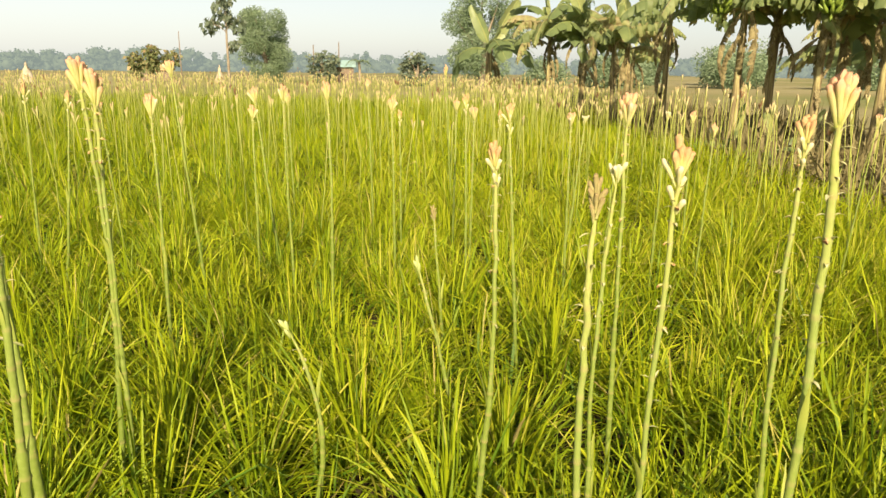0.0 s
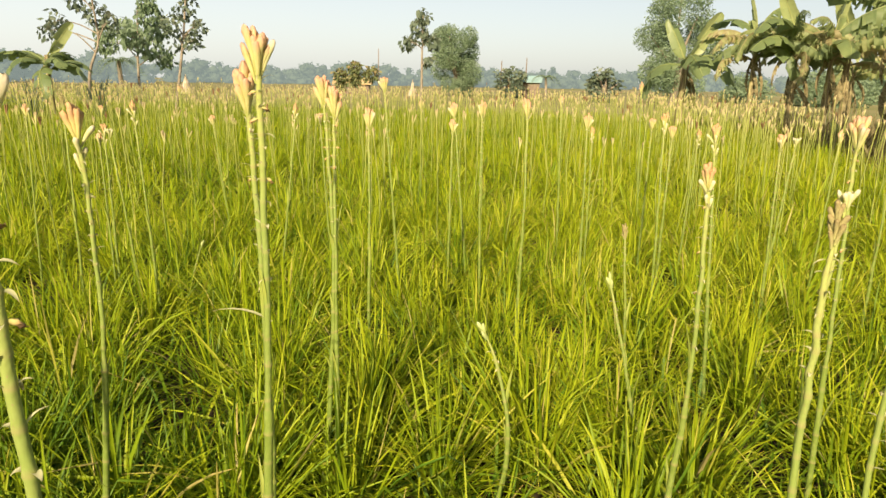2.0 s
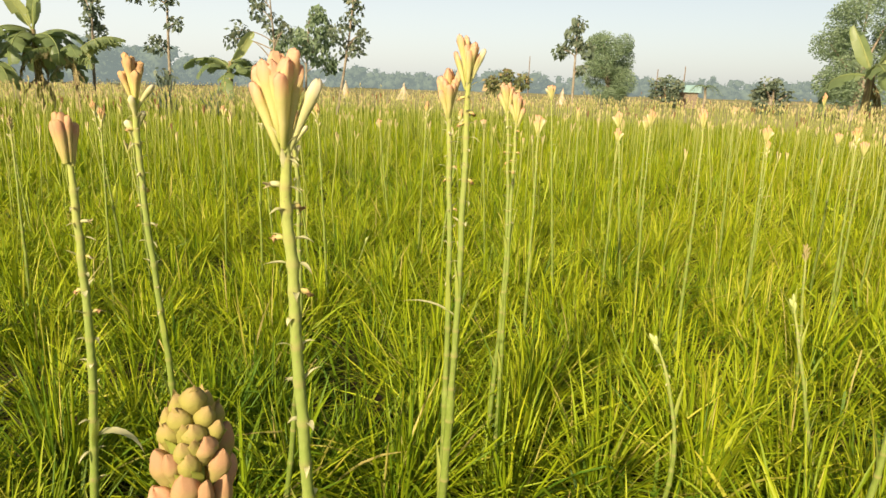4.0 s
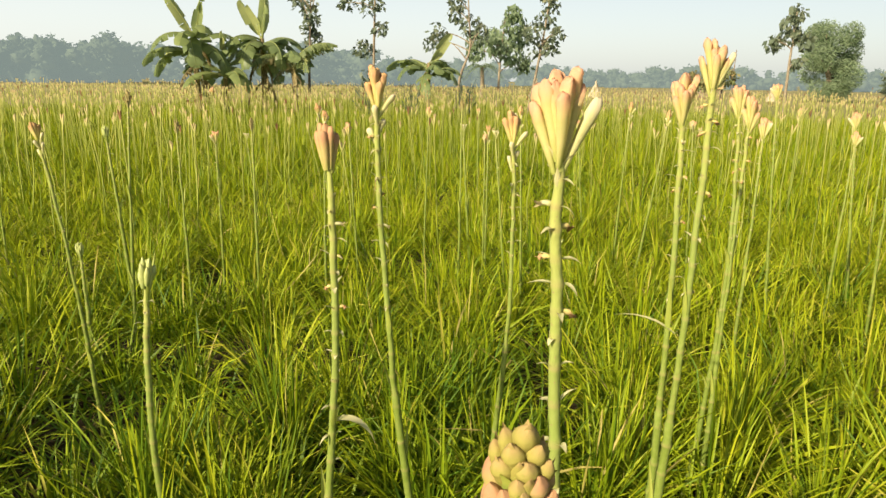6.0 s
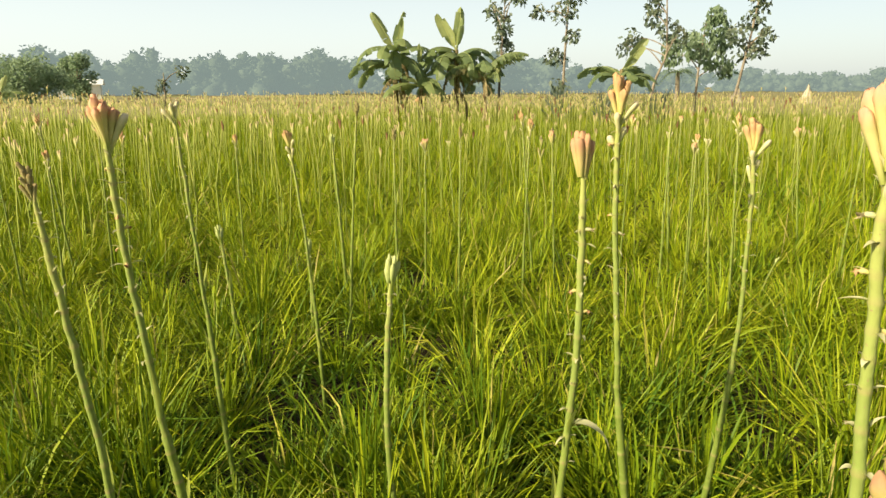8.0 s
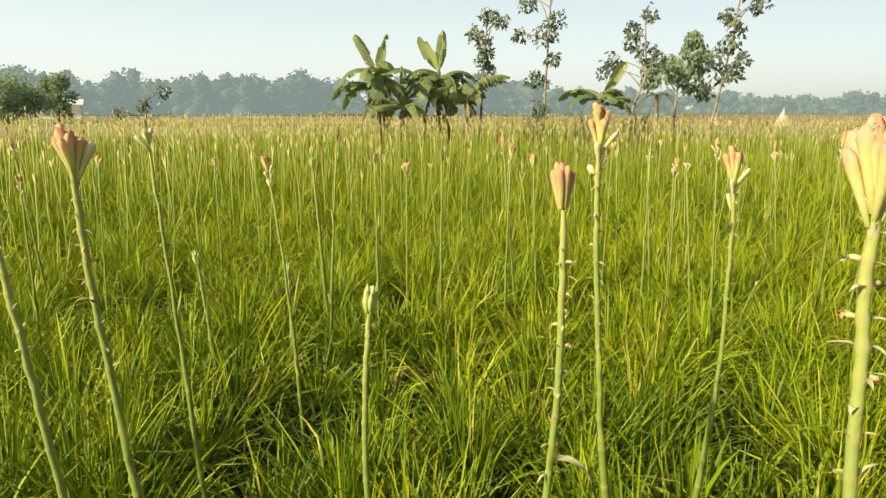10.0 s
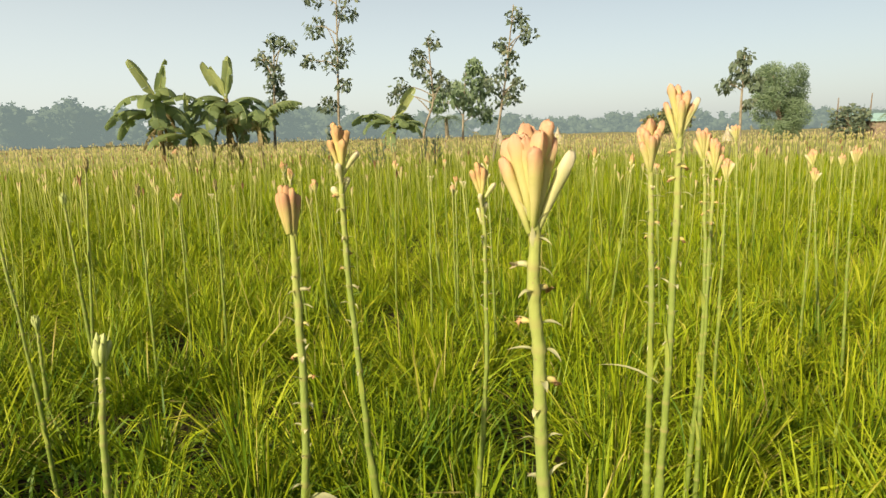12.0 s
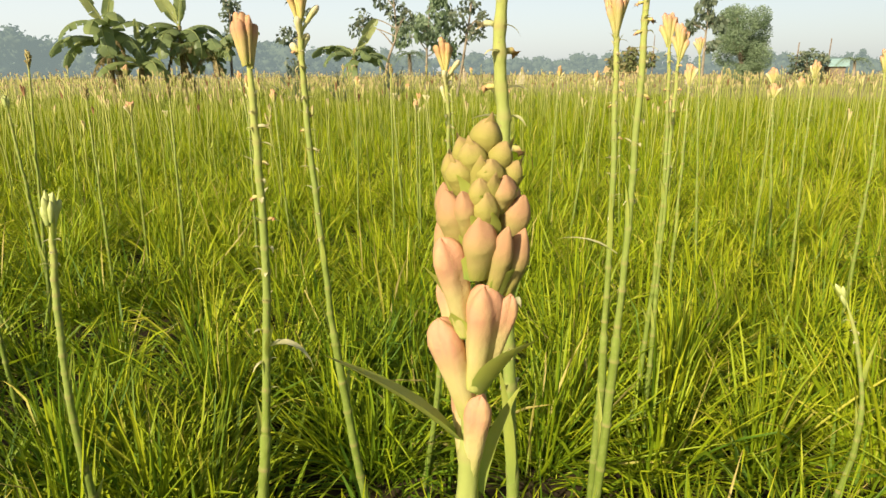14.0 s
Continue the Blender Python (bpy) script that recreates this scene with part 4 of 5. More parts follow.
def banana(x, y, trunk, scale, ups, arches, dead, seed, label, bunch=False, lean=(0, 0), turn=None, torn=False, rise=(56, 78)):
    r = random.Random(seed)
    root = thing("banana_plant", x, y, 0, label, "banana plant", "banana plants")
    s = np.linspace(0, 1, 9)
    line = np.stack([lean[0] * s**1.5, lean[1] * s**1.5, trunk * s - 0.05], -1)
    part("trunk", tube("trunk", line, (0.052 if torn else 0.075) * scale * (1.15 - 0.5 * s) * (1 + 0.06 * np.sin(9 * s)), M["banana_stem"], 10), root, "brown sheathed banana trunk")
    top = Matrix.Translation(Vector(line[-1]))
    t0 = r.uniform(0, 360) if turn is None else turn
    for k in range(ups):
        part("leaf", LEAF_UP[k % 3], root, "upright yellow-green banana leaf", top @ pose(0, 0, -0.05, 0, -r.uniform(*rise), t0 + 360 / max(1, ups) * k + r.uniform(-15, 15)) @ pose(0, 0, 0, r.choice((-1, 1)) * r.uniform(50, 90)) @ Matrix.Scale(scale * r.uniform(0.85, 1.1), 4))
    for k in range(arches + (5 if torn else 0)):
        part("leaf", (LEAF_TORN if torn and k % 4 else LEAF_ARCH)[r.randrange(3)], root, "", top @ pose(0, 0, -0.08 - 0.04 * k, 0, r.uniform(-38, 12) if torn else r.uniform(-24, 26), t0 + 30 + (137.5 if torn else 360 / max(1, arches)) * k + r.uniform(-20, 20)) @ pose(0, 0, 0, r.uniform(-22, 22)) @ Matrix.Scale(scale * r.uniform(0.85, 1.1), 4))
    for k in range(dead):
        part("dead_leaf", LEAF_DEAD[r.randrange(3)], root, "withered hanging banana leaf", Matrix.Translation(Vector(line[-2])) @ pose(0, 0, 0.05 - 0.15 * k, 0, r.uniform(30, 66) if torn else r.uniform(28, 62), r.uniform(0, 360)) @ Matrix.Scale(scale * r.uniform(0.45, 0.8), 4))
    for k in range(7 if torn else 3):
        up_to = r.uniform(0.25, 0.95)
        at = Vector([float(np.interp(up_to, s, line[:, c])) for c in range(3)])
        part("dead_sheath", FLAKE[k % 3], root, "peeling brown leaf sheath", Matrix.Translation(at) @ pose(0, 0, 0, 0, r.uniform(72, 88), r.uniform(0, 360)) @ Matrix.Scale(scale * r.uniform(0.4, 0.8), 4))
    if bunch:
        side = r.uniform(150, 260)
        o = np.array([math.cos(radians(side)), math.sin(radians(side)), 0]) * 0.28 * scale
        top_of = line[-1] + o
        stalk_v = sweep([line[-1], line[-1] + 0.6 * o + (0, 0, 0.12), top_of, top_of - (0, 0, 0.75)], [0.03, 0.03, 0.028, 0.02], 6)
        cluster = part("bunch_stalk", mesh_of("bunch_stalk", stalk_v[0], stalk_v[1], M["banana_fruit"], along=stalk_v[2]), root)
        for row in range(7):
            for k in range(9):
                part("banana", FRUIT, cluster, "", Matrix.Translation(Vector(top_of - (0, 0, 0.08 + 0.09 * row))) @ pose(0, 0, 0, 0, 0, 40 * k + 20 * row) @ Matrix.Scale(1.25, 4))
    return root


def leaf_cloud(name, mat, centres, radii, count, size, seed, droop=0.3, flat=1.0):
    """Many small folded leaves scattered through the given puffs."""
    r = np.random.default_rng(seed)
    centres, radii = np.asarray(centres, float), np.asarray(radii, float)
    w = radii**2 / np.sum(radii**2)
    which = r.choice(len(centres), count, p=w)
    d = r.normal(0, 1, (count, 3))
    d /= np.linalg.norm(d, axis=1, keepdims=True)
    place = centres[which] + d * (radii[which] * r.uniform(0.25, 1.0, count) ** 0.5)[:, None] * (1, 1, flat)
    az = r.uniform(0, 2 * np.pi, count)
    tilt = r.normal(-droop, 0.5, count)
    f = np.stack([np.cos(az) * np.cos(tilt), np.sin(az) * np.cos(tilt), np.sin(tilt)], -1)
    g = np.cross(f, r.normal(0, 1, (count, 3)))
    g /= np.linalg.norm(g, axis=1, keepdims=True) + 1e-9
    l = size * r.uniform(0.6, 1.3, count)[:, None]
    wd = l * 0.27
    v = np.stack([place, place + f * l * 0.45 + g * wd, place + f * l, place + f * l * 0.45 - g * wd], 1).reshape(-1, 3)
    q = np.arange(count * 4).reshape(-1, 4)
    # the tint value rises towards the top of each puff
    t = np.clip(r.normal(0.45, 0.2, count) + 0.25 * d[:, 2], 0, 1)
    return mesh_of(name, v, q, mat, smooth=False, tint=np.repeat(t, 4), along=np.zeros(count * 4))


def slim_tree(x, y, line, tufts, leaf, count, seed, label, mat="tree_leaf", thick=0.05, droop=0.7, limbs=()):
    """A thin-stemmed tree: a trunk line, side limbs, and tufts of leaves at given places (x, y, z, radius)."""
    root = thing("slender_tree", x, y, 0, label, "tree", "edge trees")
    p = np.array(line, float)
    s = np.linspace(0, 1, len(p))
    ss = np.linspace(0, 1, 14)
    pts = np.stack([np.interp(ss, s, p[:, c]) for c in range(3)], -1)
    part("trunk", tube("trunk", pts, thick * (1.15 - 0.8 * ss), M["bark"], 8), root)
    r = random.Random(seed)
    moved = []
    for tx, ty, tz, tr in tufts:
        stem = np.array([np.interp(tz, p[:, 2], p[:, c]) for c in range(2)])
        way = np.array([tx, ty]) - stem + np.array([r.uniform(-0.22, 0.22), r.uniform(-0.22, 0.22)])
        end = stem + way * 1.35
        moved.append((end[0], end[1], tz, tr * 0.85))
        limbs = (*limbs, ((np.interp(tz - 0.35, p[:, 2], p[:, 0]), np.interp(tz - 0.35, p[:, 2], p[:, 1]), max(0.3, tz - 0.35)), (end[0], end[1], tz)))
    tufts = moved
    for a, b in limbs:
        f = np.linspace(0, 1, 6)[:, None]
        limb = np.array(a) + (np.array(b) - np.array(a)) * f + np.array([0, 0, 0.10]) * np.sin(np.pi * f)
        part("limb", tube("limb", limb, thick * 0.45 * (1.1 - 0.7 * f[:, 0]), M["bark"], 6), root)
    for n, (tx, ty, tz, tr) in enumerate(tufts):
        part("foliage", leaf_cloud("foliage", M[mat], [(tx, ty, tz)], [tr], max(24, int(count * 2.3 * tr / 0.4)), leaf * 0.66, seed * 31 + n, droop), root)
    return root


def round_tree(name, x, y, height, width, seed, label, mat="mid_leaf_haze", leaf=0.35, count=2600, stem=0.25, low=0.12, category="tree"):
    """A full tree: trunk, limbs and an uneven crown of leaf puffs."""
    r = random.Random(seed)
    root = thing(name, x, y, 0, label, category)
    trunk = [(0, 0, -0.1), (0.05 * height * r.uniform(-1, 1), 0, height * 0.3), (0, 0, height * 0.55)]
    part("trunk", tube("trunk", trunk, [stem, stem * 0.7, stem * 0.4], M["bark"], 8), root)
    centres, radii = [], []
    for k in range(26):
        f = r.uniform(low, 0.92)
        reach = width * 0.5 * math.sqrt(max(0.05, 1 - ((f - 0.55) / 0.52) ** 2)) * r.uniform(0.35, 0.85)
        a = r.uniform(0, 6.28)
        centres.append((reach * math.cos(a), reach * math.sin(a), f * height))
        radii.append(width * r.uniform(0.13, 0.22))
    for c in centres[:5]:
        part("limb", tube("limb", [(0, 0, height * 0.3), (c[0] * 0.5, c[1] * 0.5, (height * 0.3 + c[2]) / 2), c], [stem * 0.4, stem * 0.3, stem * 0.12], M["bark"], 6), root)
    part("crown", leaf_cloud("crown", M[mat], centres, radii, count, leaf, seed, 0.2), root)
    return root


def fan_plant(name, x, y, height, count, width, seed, label, mat="tree_leaf", spread=0.9, category="shrub", droop=0.8):
    """Long narrow leaves from one foot."""
    r = np.random.default_rng(seed)
    root = thing(name, x, y, 0, label, category)
    v, q, al, ti = blades(np.zeros((count, 3)), r.uniform(0, 6.28, count), height * r.uniform(0.8, 1.15, count), r.uniform(0, spread, count), r.uniform(0, droop, count), np.full(count, width), 5, r.uniform(0.1, 0.9, count), r.normal(0, 0.5, count))
    part("leaves", mesh_of("leaves", v, q, M[mat], along=al, tint=ti), root)
    return root


def palm(x, y, height, reach, seed, label, mat="mid_leaf_haze"):
    r = np.random.default_rng(seed)
    root = thing("palm_tree", x, y, 0, label, "palm")
    part("trunk", tube("trunk", [(0, 0, -0.1), (0.05, 0, height * 0.5), (0, 0, height)], [0.14, 0.11, 0.09], M["bark"], 8), root)
    for k in range(15):
        a = 2 * np.pi * k / 15 + r.uniform(-0.2, 0.2)
        n = 12
        s = np.linspace(0, 1, n)
        lift = r.uniform(0.2, 1.0)
        rad = np.stack([np.cos(a) * reach * s, np.sin(a) * reach * s, height + reach * (lift * s - (lift + 0.55) * s**2)], -1)
        rib = sweep(rad, 0.02 * (1.1 - s), 4)
        pieces = [(rib[0], rib[1], rib[2], np.full(len(rib[0]), 0.6))]
        m = 26
        f = np.repeat(np.linspace(0.15, 1, m // 2), 2)
        base = np.stack([np.interp(f, s, rad[:, c]) for c in range(3)], -1)
        side = np.where(np.arange(m) % 2, 1.0, -1.0)
        pieces.append(blades(base, a + side * 1.1, reach * 0.32 * (1.1 - 0.6 * f), np.full(m, 1.5), np.full(m, 0.9), np.full(m, 0.05), 3, r.uniform(0.2, 0.9, m), np.zeros(m)))
        v, q, al, ti = joined(pieces)
        part("frond", mesh_of("frond", v, q, M[mat], along=al, tint=ti), root)
    return root


# left edge of the field
banana(-20.0, 10.9, 2.45, 1.25, 3, 13, 8, 1, "leafy banana plant with bright upright leaves at the field edge", turn=240)
banana(-19.6, 11.6, 1.6, 1.1, 1, 8, 5, 2, "short banana plant with drooping leaves and withered sheaths")
banana(-19.45, 12.87, 2.45, 1.25, 3, 13, 10, 3, "banana plant with arching leaves and brown hanging leaves", turn=225)
banana(-18.55, 13.35, 1.9, 1.1, 0, 7, 10, 4, "banana plant with yellowing arched leaves beside a thin tree", torn=True)
banana(-14.3, 14.9, 1.75, 0.95, 1, 10, 2, 5, "low banana plant with one tall leaning leaf", turn=49, rise=(50, 54))
fan_plant("pandan_shrub", -16.3, 14.5, 1.25, 46, 0.05, 6, "spiky green shrub at the foot of a thin tree")
fan_plant("pandan_shrub", -13.5, 15.6, 1.15, 34, 0.05, 7, "dark spiky shrub at the field edge", spread=0.45)
fan_plant("pandan_shrub", -15.2, 15.2, 1.1, 40, 0.06, 8, "dark green clump beside a banana plant", spread=0.8)
slim_tree(-19.8, 14.9, [(0, 0, -0.1), (0.05, 0, 1.5), (0.15, 0, 2.6), (0.3, 0, 4.3)], [(0.1, 0, 2.0, 0.30), (0.15, 0.05, 2.5, 0.42), (0.0, 0, 2.95, 0.38), (0.3, 0, 3.35, 0.42), (-0.45, 0.1, 3.8, 0.4), (0.75, -0.1, 4.1, 0.35), (0.2, 0, 4.3, 0.35)], 0.30, 43, 41, "thin tree with tufts of large dusky leaves", limbs=(((0.2, 0, 3.0), (-0.5, 0.1, 3.8)), ((0.25, 0, 3.3), (0.8, -0.1, 4.1))))
slim_tree(-18.4, 16.6, [(0, 0, -0.1), (0.03, 0, 2.0), (0.12, 0, 4.0), (0.2, 0, 6.4)], [(0, 0, 1.3, 0.4), (-0.1, 0, 2.25, 0.40), (0.1, 0, 2.9, 0.28), (0.0, 0, 3.7, 0.55), (-0.9, 0.2, 3.8, 0.36), (0.5, 0, 4.2, 0.42), (-0.3, 0, 4.9, 0.5), (0.4, 0, 5.4, 0.55), (-0.6, 0, 5.9, 0.45), (0.3, 0, 6.3, 0.5)], 0.30, 38, 42, "tall thin tree with sparse tiers of large leaves", limbs=(((0.1, 0, 3.4), (-0.9, 0.2, 3.8)), ((0.1, 0, 4.0), (-0.4, 0, 4.9)), ((0.15, 0, 4.6), (0.5, 0, 5.4))))
slim_tree(-15.7, 17.7, [(0, 0, -0.1), (0.2, 0.1, 1.4), (0.45, 0.3, 2.2), (0.3, 0.25, 4.3)], [(-0.35, -0.1, 2.5, 0.36), (-0.15, 0, 2.75, 0.4), (0.3, 0.2, 3.0, 0.42), (0.7, 0.4, 2.75, 0.38), (0.25, 0.2, 3.4, 0.4), (0.05, 0.1, 3.75, 0.36), (0.35, 0.25, 4.2, 0.32)], 0.30, 38, 43, "forked thin tree with drooping tufts of leaves", limbs=(((0.35, 0.2, 1.9), (-0.3, -0.1, 2.5)), ((0.42, 0.3, 2.2), (0.8, 0.4, 2.8))))
slim_tree(-16.3, 21.0, [(0, 0, -0.1), (0.05, 0, 1.6), (0.2, 0, 3.4)], [(-0.75, 0, 2.35, 0.5), (-0.35, 0.2, 2.8, 0.5), (0.2, 0, 2.6, 0.5), (0.75, 0, 2.3, 0.55), (0.75, 0.2, 2.85, 0.5), (0.25, 0, 3.25, 0.55), (-0.7, 0, 2.75, 0.4), (0.45, 0, 3.6, 0.4), (0.9, 0, 1.9, 0.4)], 0.30, 80, 44, "tree with a full crown of drooping narrow leaves", mat="mid_leaf_haze", droop=1.2, limbs=(((0.05, 0, 1.8), (-0.7, 0, 2.4)), ((0.1, 0, 2.0), (0.8, 0, 2.4))))
slim_tree(-14.3, 20.0, [(0, 0, -0.1), (0.25, 0.1, 1.4), (0.45, 0.2, 2.8), (0.75, 0.3, 5.4)], [(0.4, 0.2, 2.4, 0.4), (0.8, 0.3, 2.35, 0.3), (0.45, 0.2, 2.85, 0.45), (0.95, 0.3, 2.75, 0.35), (0.5, 0.2, 3.3, 0.42), (0.75, 0.3, 3.75, 0.4), (0.5, 0.2, 4.2, 0.36), (1.1, 0.3, 4.4, 0.4), (0.6, 0.3, 5.0, 0.45)], 0.30, 40, 45, "leaning thin tree with dark tufted leaves", limbs=(((0.4, 0.2, 2.5), (1.0, 0.3, 2.8)), ((0.6, 0.25, 3.8), (1.1, 0.3, 4.4))))
palm(-22.3, 27.8, 1.9, 1.1, 46, "small palm with a drooping round crown")
slim_tree(-25.5, 5.0, [(0, 0, -0.1), (0.0, 0.1, 0.8), (0.05, 0.1, 1.7)], [(0, 0.1, 1.3, 0.3), (0.1, 0.6, 1.75, 0.3), (0, -0.5, 1.1, 0.25)], 0.25, 40, 47, "small dark tree beside the field")

# middle distance
slim_tree(-9.9, 35.1, [(0, 0, -0.1), (0.0, 0, 2.4), (0.05, 0, 4.3)], [(0.0, 0, 4.0, 0.55), (-0.4, 0, 3.2, 0.5), (0.5, 0, 3.3, 0.5), (-0.1, 0, 3.5, 0.5), (0, 0, 2.3, 0.3), (0, 0, 4.5, 0.5)], 0.5, 30, 51, "papaya-like tree with a drooping dark crown", droop=1.0, thick=0.07)
slim_tree(-11.3, 28.4, [(0, 0, -0.1), (0.0, 0, 0.8), (0.0, 0, 1.5)], [(0.0, 0, 1.75, 0.4), (-0.45, 0, 1.45, 0.4), (0.5, 0, 1.5, 0.42), (0, 0, 1.3, 0.4), (-0.6, 0.1, 1.0, 0.3)], 0.26, 120, 52, "low spreading tree with yellowing leaves", mat="yellow_leaf", thick=0.07)
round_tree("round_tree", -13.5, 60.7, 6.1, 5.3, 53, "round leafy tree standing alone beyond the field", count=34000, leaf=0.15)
round_tree("bush", -8.3, 59.8, 2.4, 2.8, 54, "dark rounded bush beside a hut", mat="tree_leaf", count=900, low=0.05, category="bush")
round_tree("bush", -0.4, 50.2, 2.2, 2.6, 55, "dark ragged bush beyond the field", mat="tree_leaf", count=800, low=0.05, category="bush")
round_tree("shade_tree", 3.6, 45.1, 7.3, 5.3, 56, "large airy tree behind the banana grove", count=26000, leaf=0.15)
palm(-5.0, 55.1, 1.7, 1.3, 57, "young palm near the hut")
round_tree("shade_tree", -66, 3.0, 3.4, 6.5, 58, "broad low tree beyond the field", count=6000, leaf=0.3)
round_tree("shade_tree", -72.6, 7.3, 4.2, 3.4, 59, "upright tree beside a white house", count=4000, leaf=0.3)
banana(-41, 0.7, 1.1, 0.9, 1, 6, 1, 60, "banana plant far across the dry field")


def stack(x, y, height, wide, seed):
    """A pointed straw stack with a ragged skirt."""
    r = np.random.default_rng(seed)
    s = np.linspace(0, 1, 9)
    v, q, al = sweep(np.stack([0 * s, 0 * s, height * s], -1), wide * np.clip(1.02 - s, 0.02, 1) ** 1.3, 16)
    v += r.normal(0, 0.03, v.shape)
    return tagged(new("haystack", mesh_of("haystack", v + (x, y, -0.03), q, M["straw"], along=al)), "pale pointed straw stack on the dry field", "straw stack", "straw stacks")


stack(-29.4, 52.9, 1.5, 0.7, 1)
stack(-16.7, 58.1, 1.35, 0.5, 2)
stack(-33.7, 50.3, 1.5, 0.65, 3)


def box(name, size, at, mat, parent, label="", turn=0.0, bevel=0.02):
    bm = bmesh.new()
    bmesh.ops.create_cube(bm, size=1.0)
    bmesh.ops.scale(bm, vec=size, verts=bm.verts)
    bmesh.ops.bevel(bm, geom=bm.edges[:], offset=bevel, segments=1, affect="EDGES")
    me = bpy.data.meshes.new(name)
    bm.to_mesh(me)
    bm.free()
    me.materials.append(M[mat])
    return part(name, me, parent, label, pose(*at, 0, 0, turn))


def roof_mesh(w, d, rise, mat):
    v = [(-w, -d, 0), (w, -d, 0), (w, 0, rise), (-w, 0, rise), (w, d, 0), (-w, d, 0)]
    v += [(a, b, c - 0.06) for a, b, c in v]
    q = [(0, 1, 2, 3), (3, 2, 4, 5), (7, 6, 9, 8), (8, 9, 11, 10), (0, 6, 7, 1), (5, 4, 10, 11), (0, 3, 9, 6), (3, 5, 11, 9), (1, 7, 8, 2), (2, 8, 10, 4)]
    return mesh_of("roof", v, q, mat, smooth=False)


def hut(x, y, w, d, h, rise, wall, roof, label, turn=0.0):
    root = thing("hut", x, y, 0, label, "hut", turn=turn)
    for sx, sy, px, py in ((2 * w, 0.12, 0, -d), (2 * w, 0.12, 0, d), (0.12, 2 * d - 0.13, -w + 0.06, 0), (0.12, 2 * d - 0.13, w - 0.06, 0)):
        box("wall", (sx, sy, h), (px, py, h / 2 - 0.02), wall, root)
    part("roof", roof_mesh(w * 1.15, d * 1.25, rise, M[roof]), root, "", pose(0, 0, h + 0.02))
    box("door", (0.8, 0.05, min(1.7, h * 0.85)), (0, -d - 0.09, min(1.7, h * 0.85) / 2), "wood", root, "dark wooden door")
    return root


hut(-7.6, 62.6, 1.5, 1.2, 1.35, 0.55, "wood", "tin", "small hut under a turquoise tin roof", 5)
hut(-24.0, 63.0, 1.6, 1.2, 0.9, 0.6, "wood", "thatch", "low hut under a straw-coloured roof", 15)
hut(-90.5, 9.4, 2.2, 1.8, 1.6, 0.6, "plaster", "plaster", "small white house before the woodland", 80)
for px, py, ph in ((-9.2, 59.6, 3.1), (-7.2, 61.0, 3.4), (-27.0, 80.0, 5.0)):
    tagged(new("pole", tube("pole", [(px, py, -0.1), (px, py, ph * 0.5), (px + 0.03, py, ph)], [0.06, 0.055, 0.04], M["wood"], 8)), "weathered wooden pole standing in the fields", "pole", "field poles")

# banana grove along the near edge
banana(1.4, 20.2, 1.9, 1.6, 2, 3, 2, 71, "young banana plant with two tall upright leaves", lean=(0.05, 0), turn=0, rise=(58, 66))
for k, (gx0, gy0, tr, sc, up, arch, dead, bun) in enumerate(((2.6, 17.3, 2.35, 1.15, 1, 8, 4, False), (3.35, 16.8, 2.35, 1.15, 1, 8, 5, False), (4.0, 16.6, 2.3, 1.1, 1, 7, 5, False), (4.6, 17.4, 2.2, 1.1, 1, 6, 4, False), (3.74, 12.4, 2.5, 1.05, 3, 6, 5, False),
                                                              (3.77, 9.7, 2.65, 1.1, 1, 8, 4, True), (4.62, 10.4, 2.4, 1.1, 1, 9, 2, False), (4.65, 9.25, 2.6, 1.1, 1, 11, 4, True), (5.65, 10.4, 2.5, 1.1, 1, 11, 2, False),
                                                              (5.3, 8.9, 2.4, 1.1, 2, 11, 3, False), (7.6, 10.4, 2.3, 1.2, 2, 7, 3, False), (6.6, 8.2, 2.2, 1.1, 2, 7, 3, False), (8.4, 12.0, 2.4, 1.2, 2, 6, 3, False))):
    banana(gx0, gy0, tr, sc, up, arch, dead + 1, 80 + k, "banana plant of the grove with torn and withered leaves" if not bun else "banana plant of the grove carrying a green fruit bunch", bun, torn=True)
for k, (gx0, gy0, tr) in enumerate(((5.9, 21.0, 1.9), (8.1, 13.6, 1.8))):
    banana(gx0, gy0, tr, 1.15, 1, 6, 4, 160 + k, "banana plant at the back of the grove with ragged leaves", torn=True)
for k, (sx, sy) in enumerate(((3.5, 13.6), (3.55, 9.2), (4.05, 9.0), (5.3, 10.4), (4.9, 12.0))):
    banana(sx, sy, 0.35, 0.42, 1, 3, 1, 120 + k, "small banana sucker at the foot of the grove")

for k, (bx, by, bh, bw) in enumerate(((14.5, 53.0, 1.7, 5.5), (24.0, 52.0, 2.2, 6.0), (33.0, 51.0, 2.6, 6.0), (20.0, 64.0, 2.8, 6.5), (11.0, 60.0, 1.7, 5.0), (29.0, 63.0, 3.2, 7.0))):
    round_tree("thicket", bx, by, bh, bw, 140 + k, "hazy pale green thicket behind the banana grove", count=9000, leaf=0.22, low=0.02, category="bush")

# dead leaves under the grove
n = 5200
lx, ly = rng.uniform(3.0, 8.0, n), rng.uniform(5.0, 20.0, n)
base = np.stack([lx, ly, np.full(n, -0.01) + rng.uniform(0, 0.05, n)], -1)
v, q, al, ti = blades(base, rng.uniform(0, 6.28, n), rng.uniform(0.12, 0.5, n), rng.uniform(1.0, 1.6, n), rng.uniform(-0.2, 0.5, n), rng.uniform(0.02, 0.07, n), 3, rng.uniform(0.3, 1, n), rng.normal(0, 1.2, n))
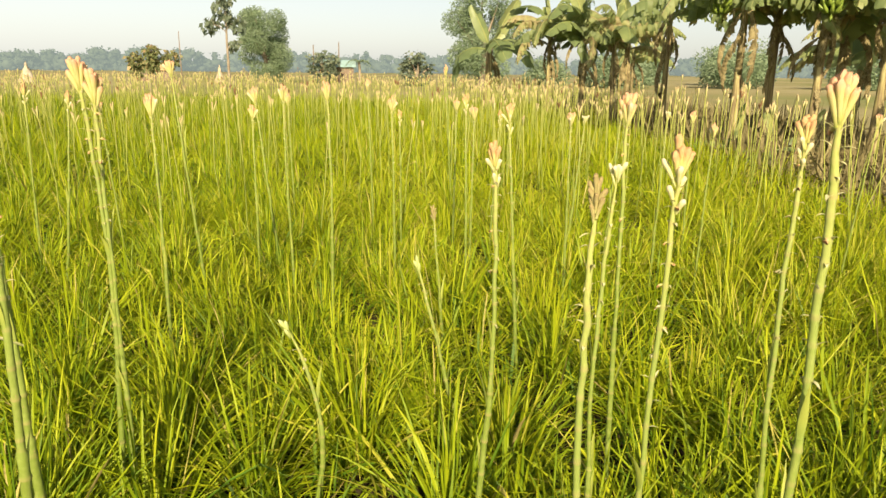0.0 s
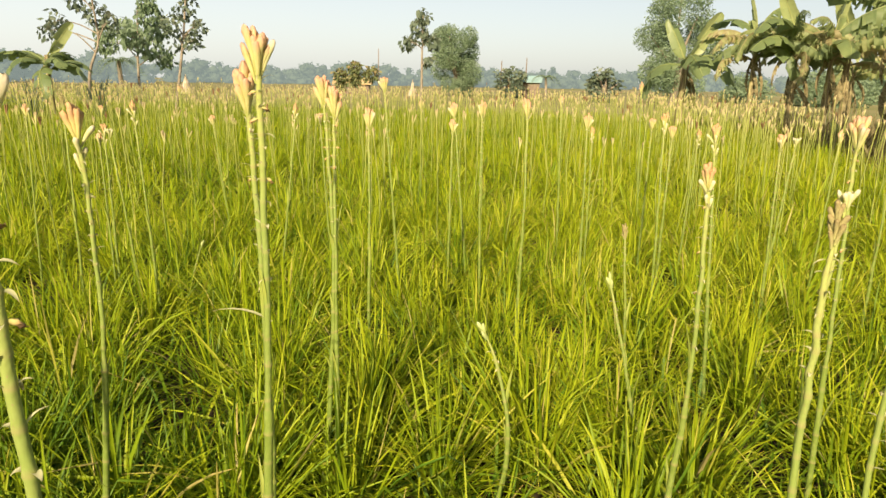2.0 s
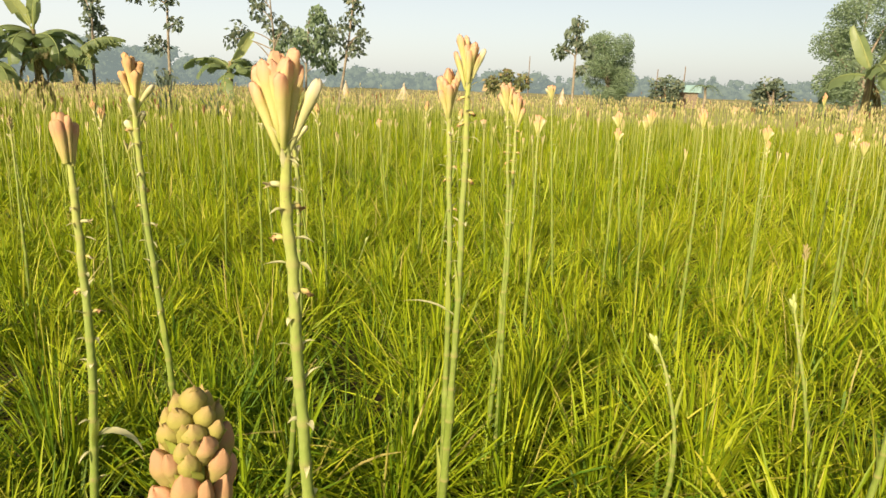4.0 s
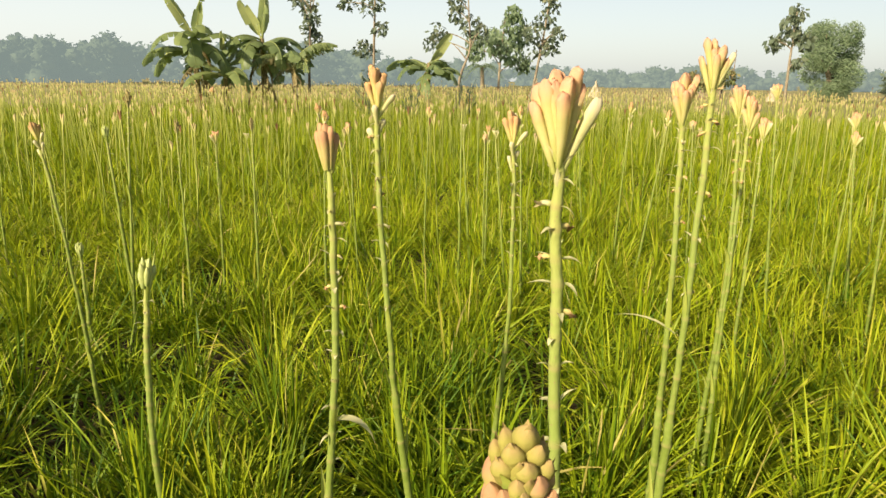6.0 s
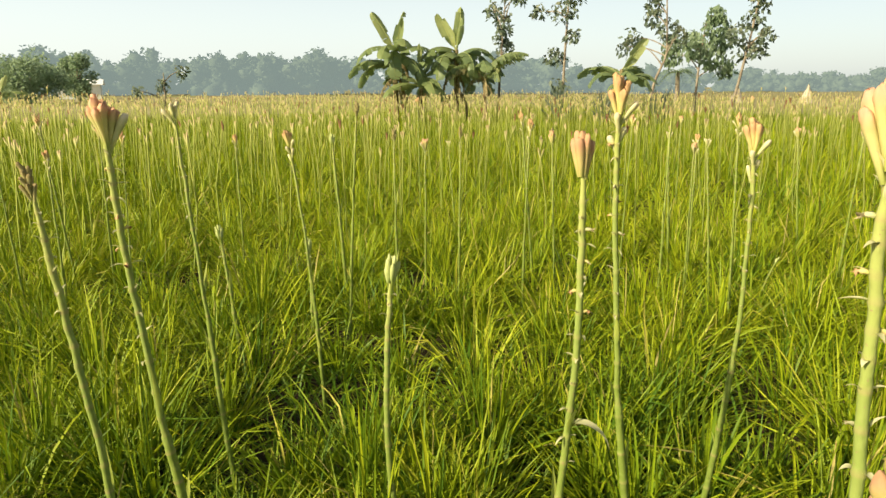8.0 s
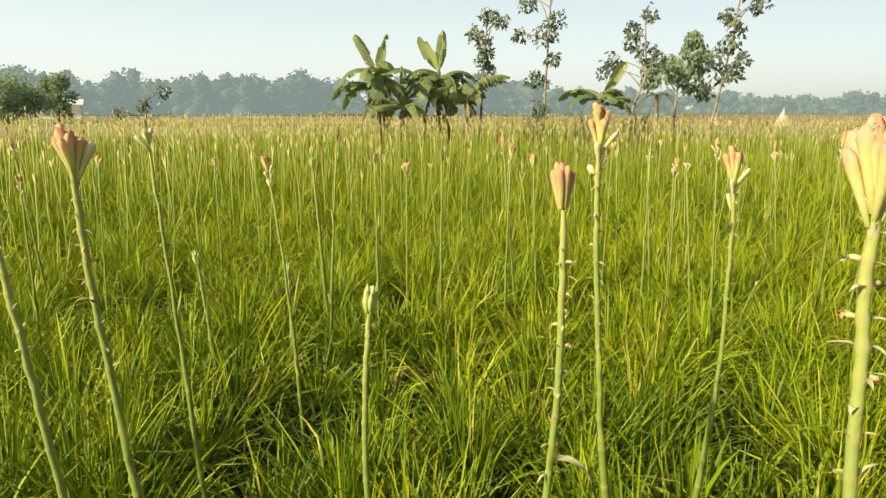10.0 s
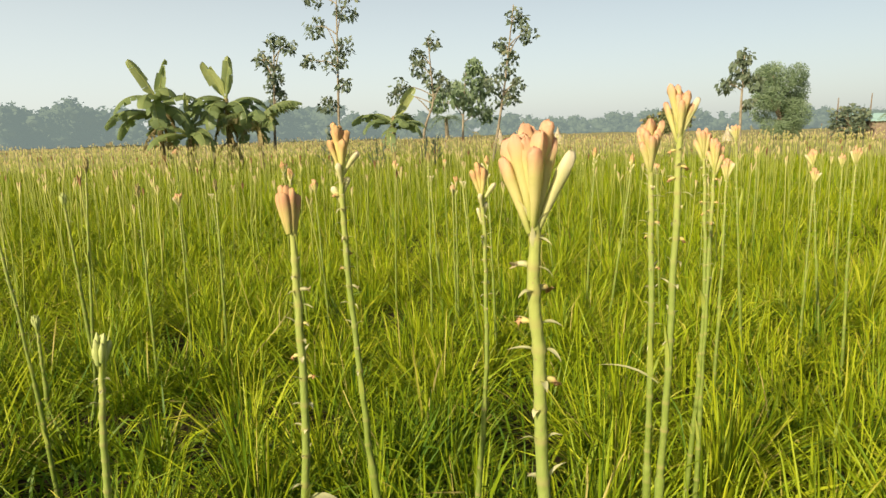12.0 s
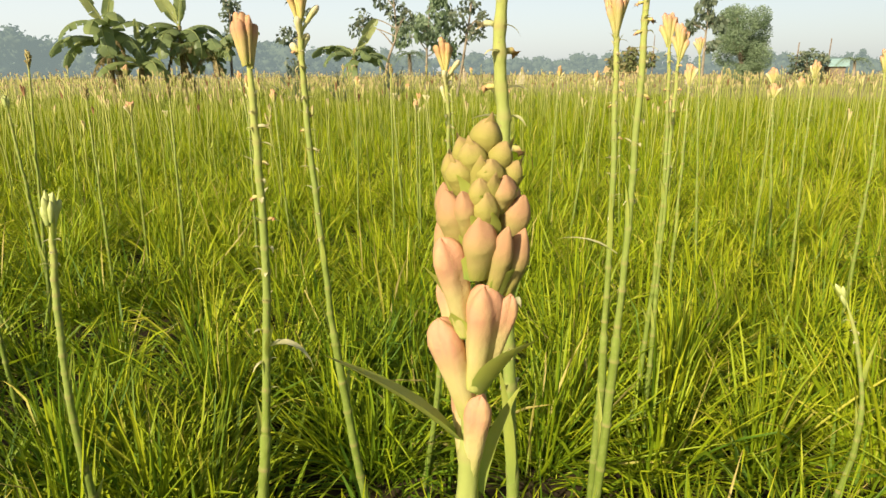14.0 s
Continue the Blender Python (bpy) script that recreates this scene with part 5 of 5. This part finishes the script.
tagged(new("leaf_litter", mesh_of("leaf_litter", v, q, M["litter"], along=al, tint=ti)), "brown dead leaves littering the soil under the bananas", "leaf litter", kind="stuff")
n = 2200
lx, ly = 3.1 + 4.5 * rng.uniform(0, 1, n) ** 1.6, rng.uniform(5.0, 22.0, n)
v, q, al, ti = blades(np.stack([lx, ly, np.full(n, -0.02)], -1), rng.uniform(0, 6.28, n), rng.uniform(0.25, 0.8, n), rng.uniform(0.0, 0.5, n), rng.uniform(0, 0.8, n), rng.uniform(0.012, 0.03, n), 4, rng.uniform(0.2, 1, n), rng.normal(0, 0.6, n))
tagged(new("dry_stems", mesh_of("dry_stems", v, q, M["litter"], along=al, tint=ti)), "dry brown stems standing along the field edge", "dry plants", kind="stuff")

# ---- far woodland ----
wr = random.Random(5)
lumps, centres, radii = [], [], []
for k in range(350):
    bear = wr.uniform(-48, 100)
    if 46 < bear:
        dist0, tall = wr.uniform(120, 165), wr.uniform(5.8, 7.6)
    elif 34 < bear:
        dist0, tall = wr.uniform(140, 200), wr.uniform(4.4, 6.0)
    else:
        dist0, tall = wr.uniform(190, 270), wr.uniform(4.2, 6.2)
    a = radians(bear)
    cx, cy = -0.9 - math.sin(a) * dist0, 0.1 + math.cos(a) * dist0
    for m in range(9):
        rr = wr.uniform(0.7, 1.5)
        at = np.array([cx + wr.uniform(-4.0, 4.0), cy + wr.uniform(-2.0, 2.0), max(0.5, wr.uniform(0.15, 1.0) * tall - rr * 0.8)])
        h = -np.cos(np.linspace(0.05, 0.97, 8) * np.pi)
        v, q, al = sweep(np.stack([0 * h, 0 * h, 0.85 * h * rr], -1), 1.0 * rr * np.sqrt(np.clip(1.0 - h**2, 0.02, 1)), 8)
        v = v * (1 + 0.16 * np.sin(v[:, :1] * 2.3 + k) + 0.14 * np.sin(v[:, 1:2] * 3.1 + 2 * m)) + rng.normal(0, 0.2, v.shape)
        lumps.append((v + at, q, np.full(len(v), wr.uniform(0, 1)), al))
        centres.append(tuple(at))
        radii.append(rr * 1.42)
v, q, ti, al = joined(lumps)
wood = thing("far_woodland", -60, 120, 0, "hazy blue-green belt of trees on the horizon", "woodland", kind="stuff")
shift = Matrix.Translation((60, -120, 0))
part("crowns", mesh_of("crowns", v, q, M["far_leaf_haze"], tint=ti, along=al), wood, "", shift)
part("leaves", leaf_cloud("leaves", M["far_leaf_haze"], centres, radii, 150000, 0.78, 77, 0.1), wood, "", shift)
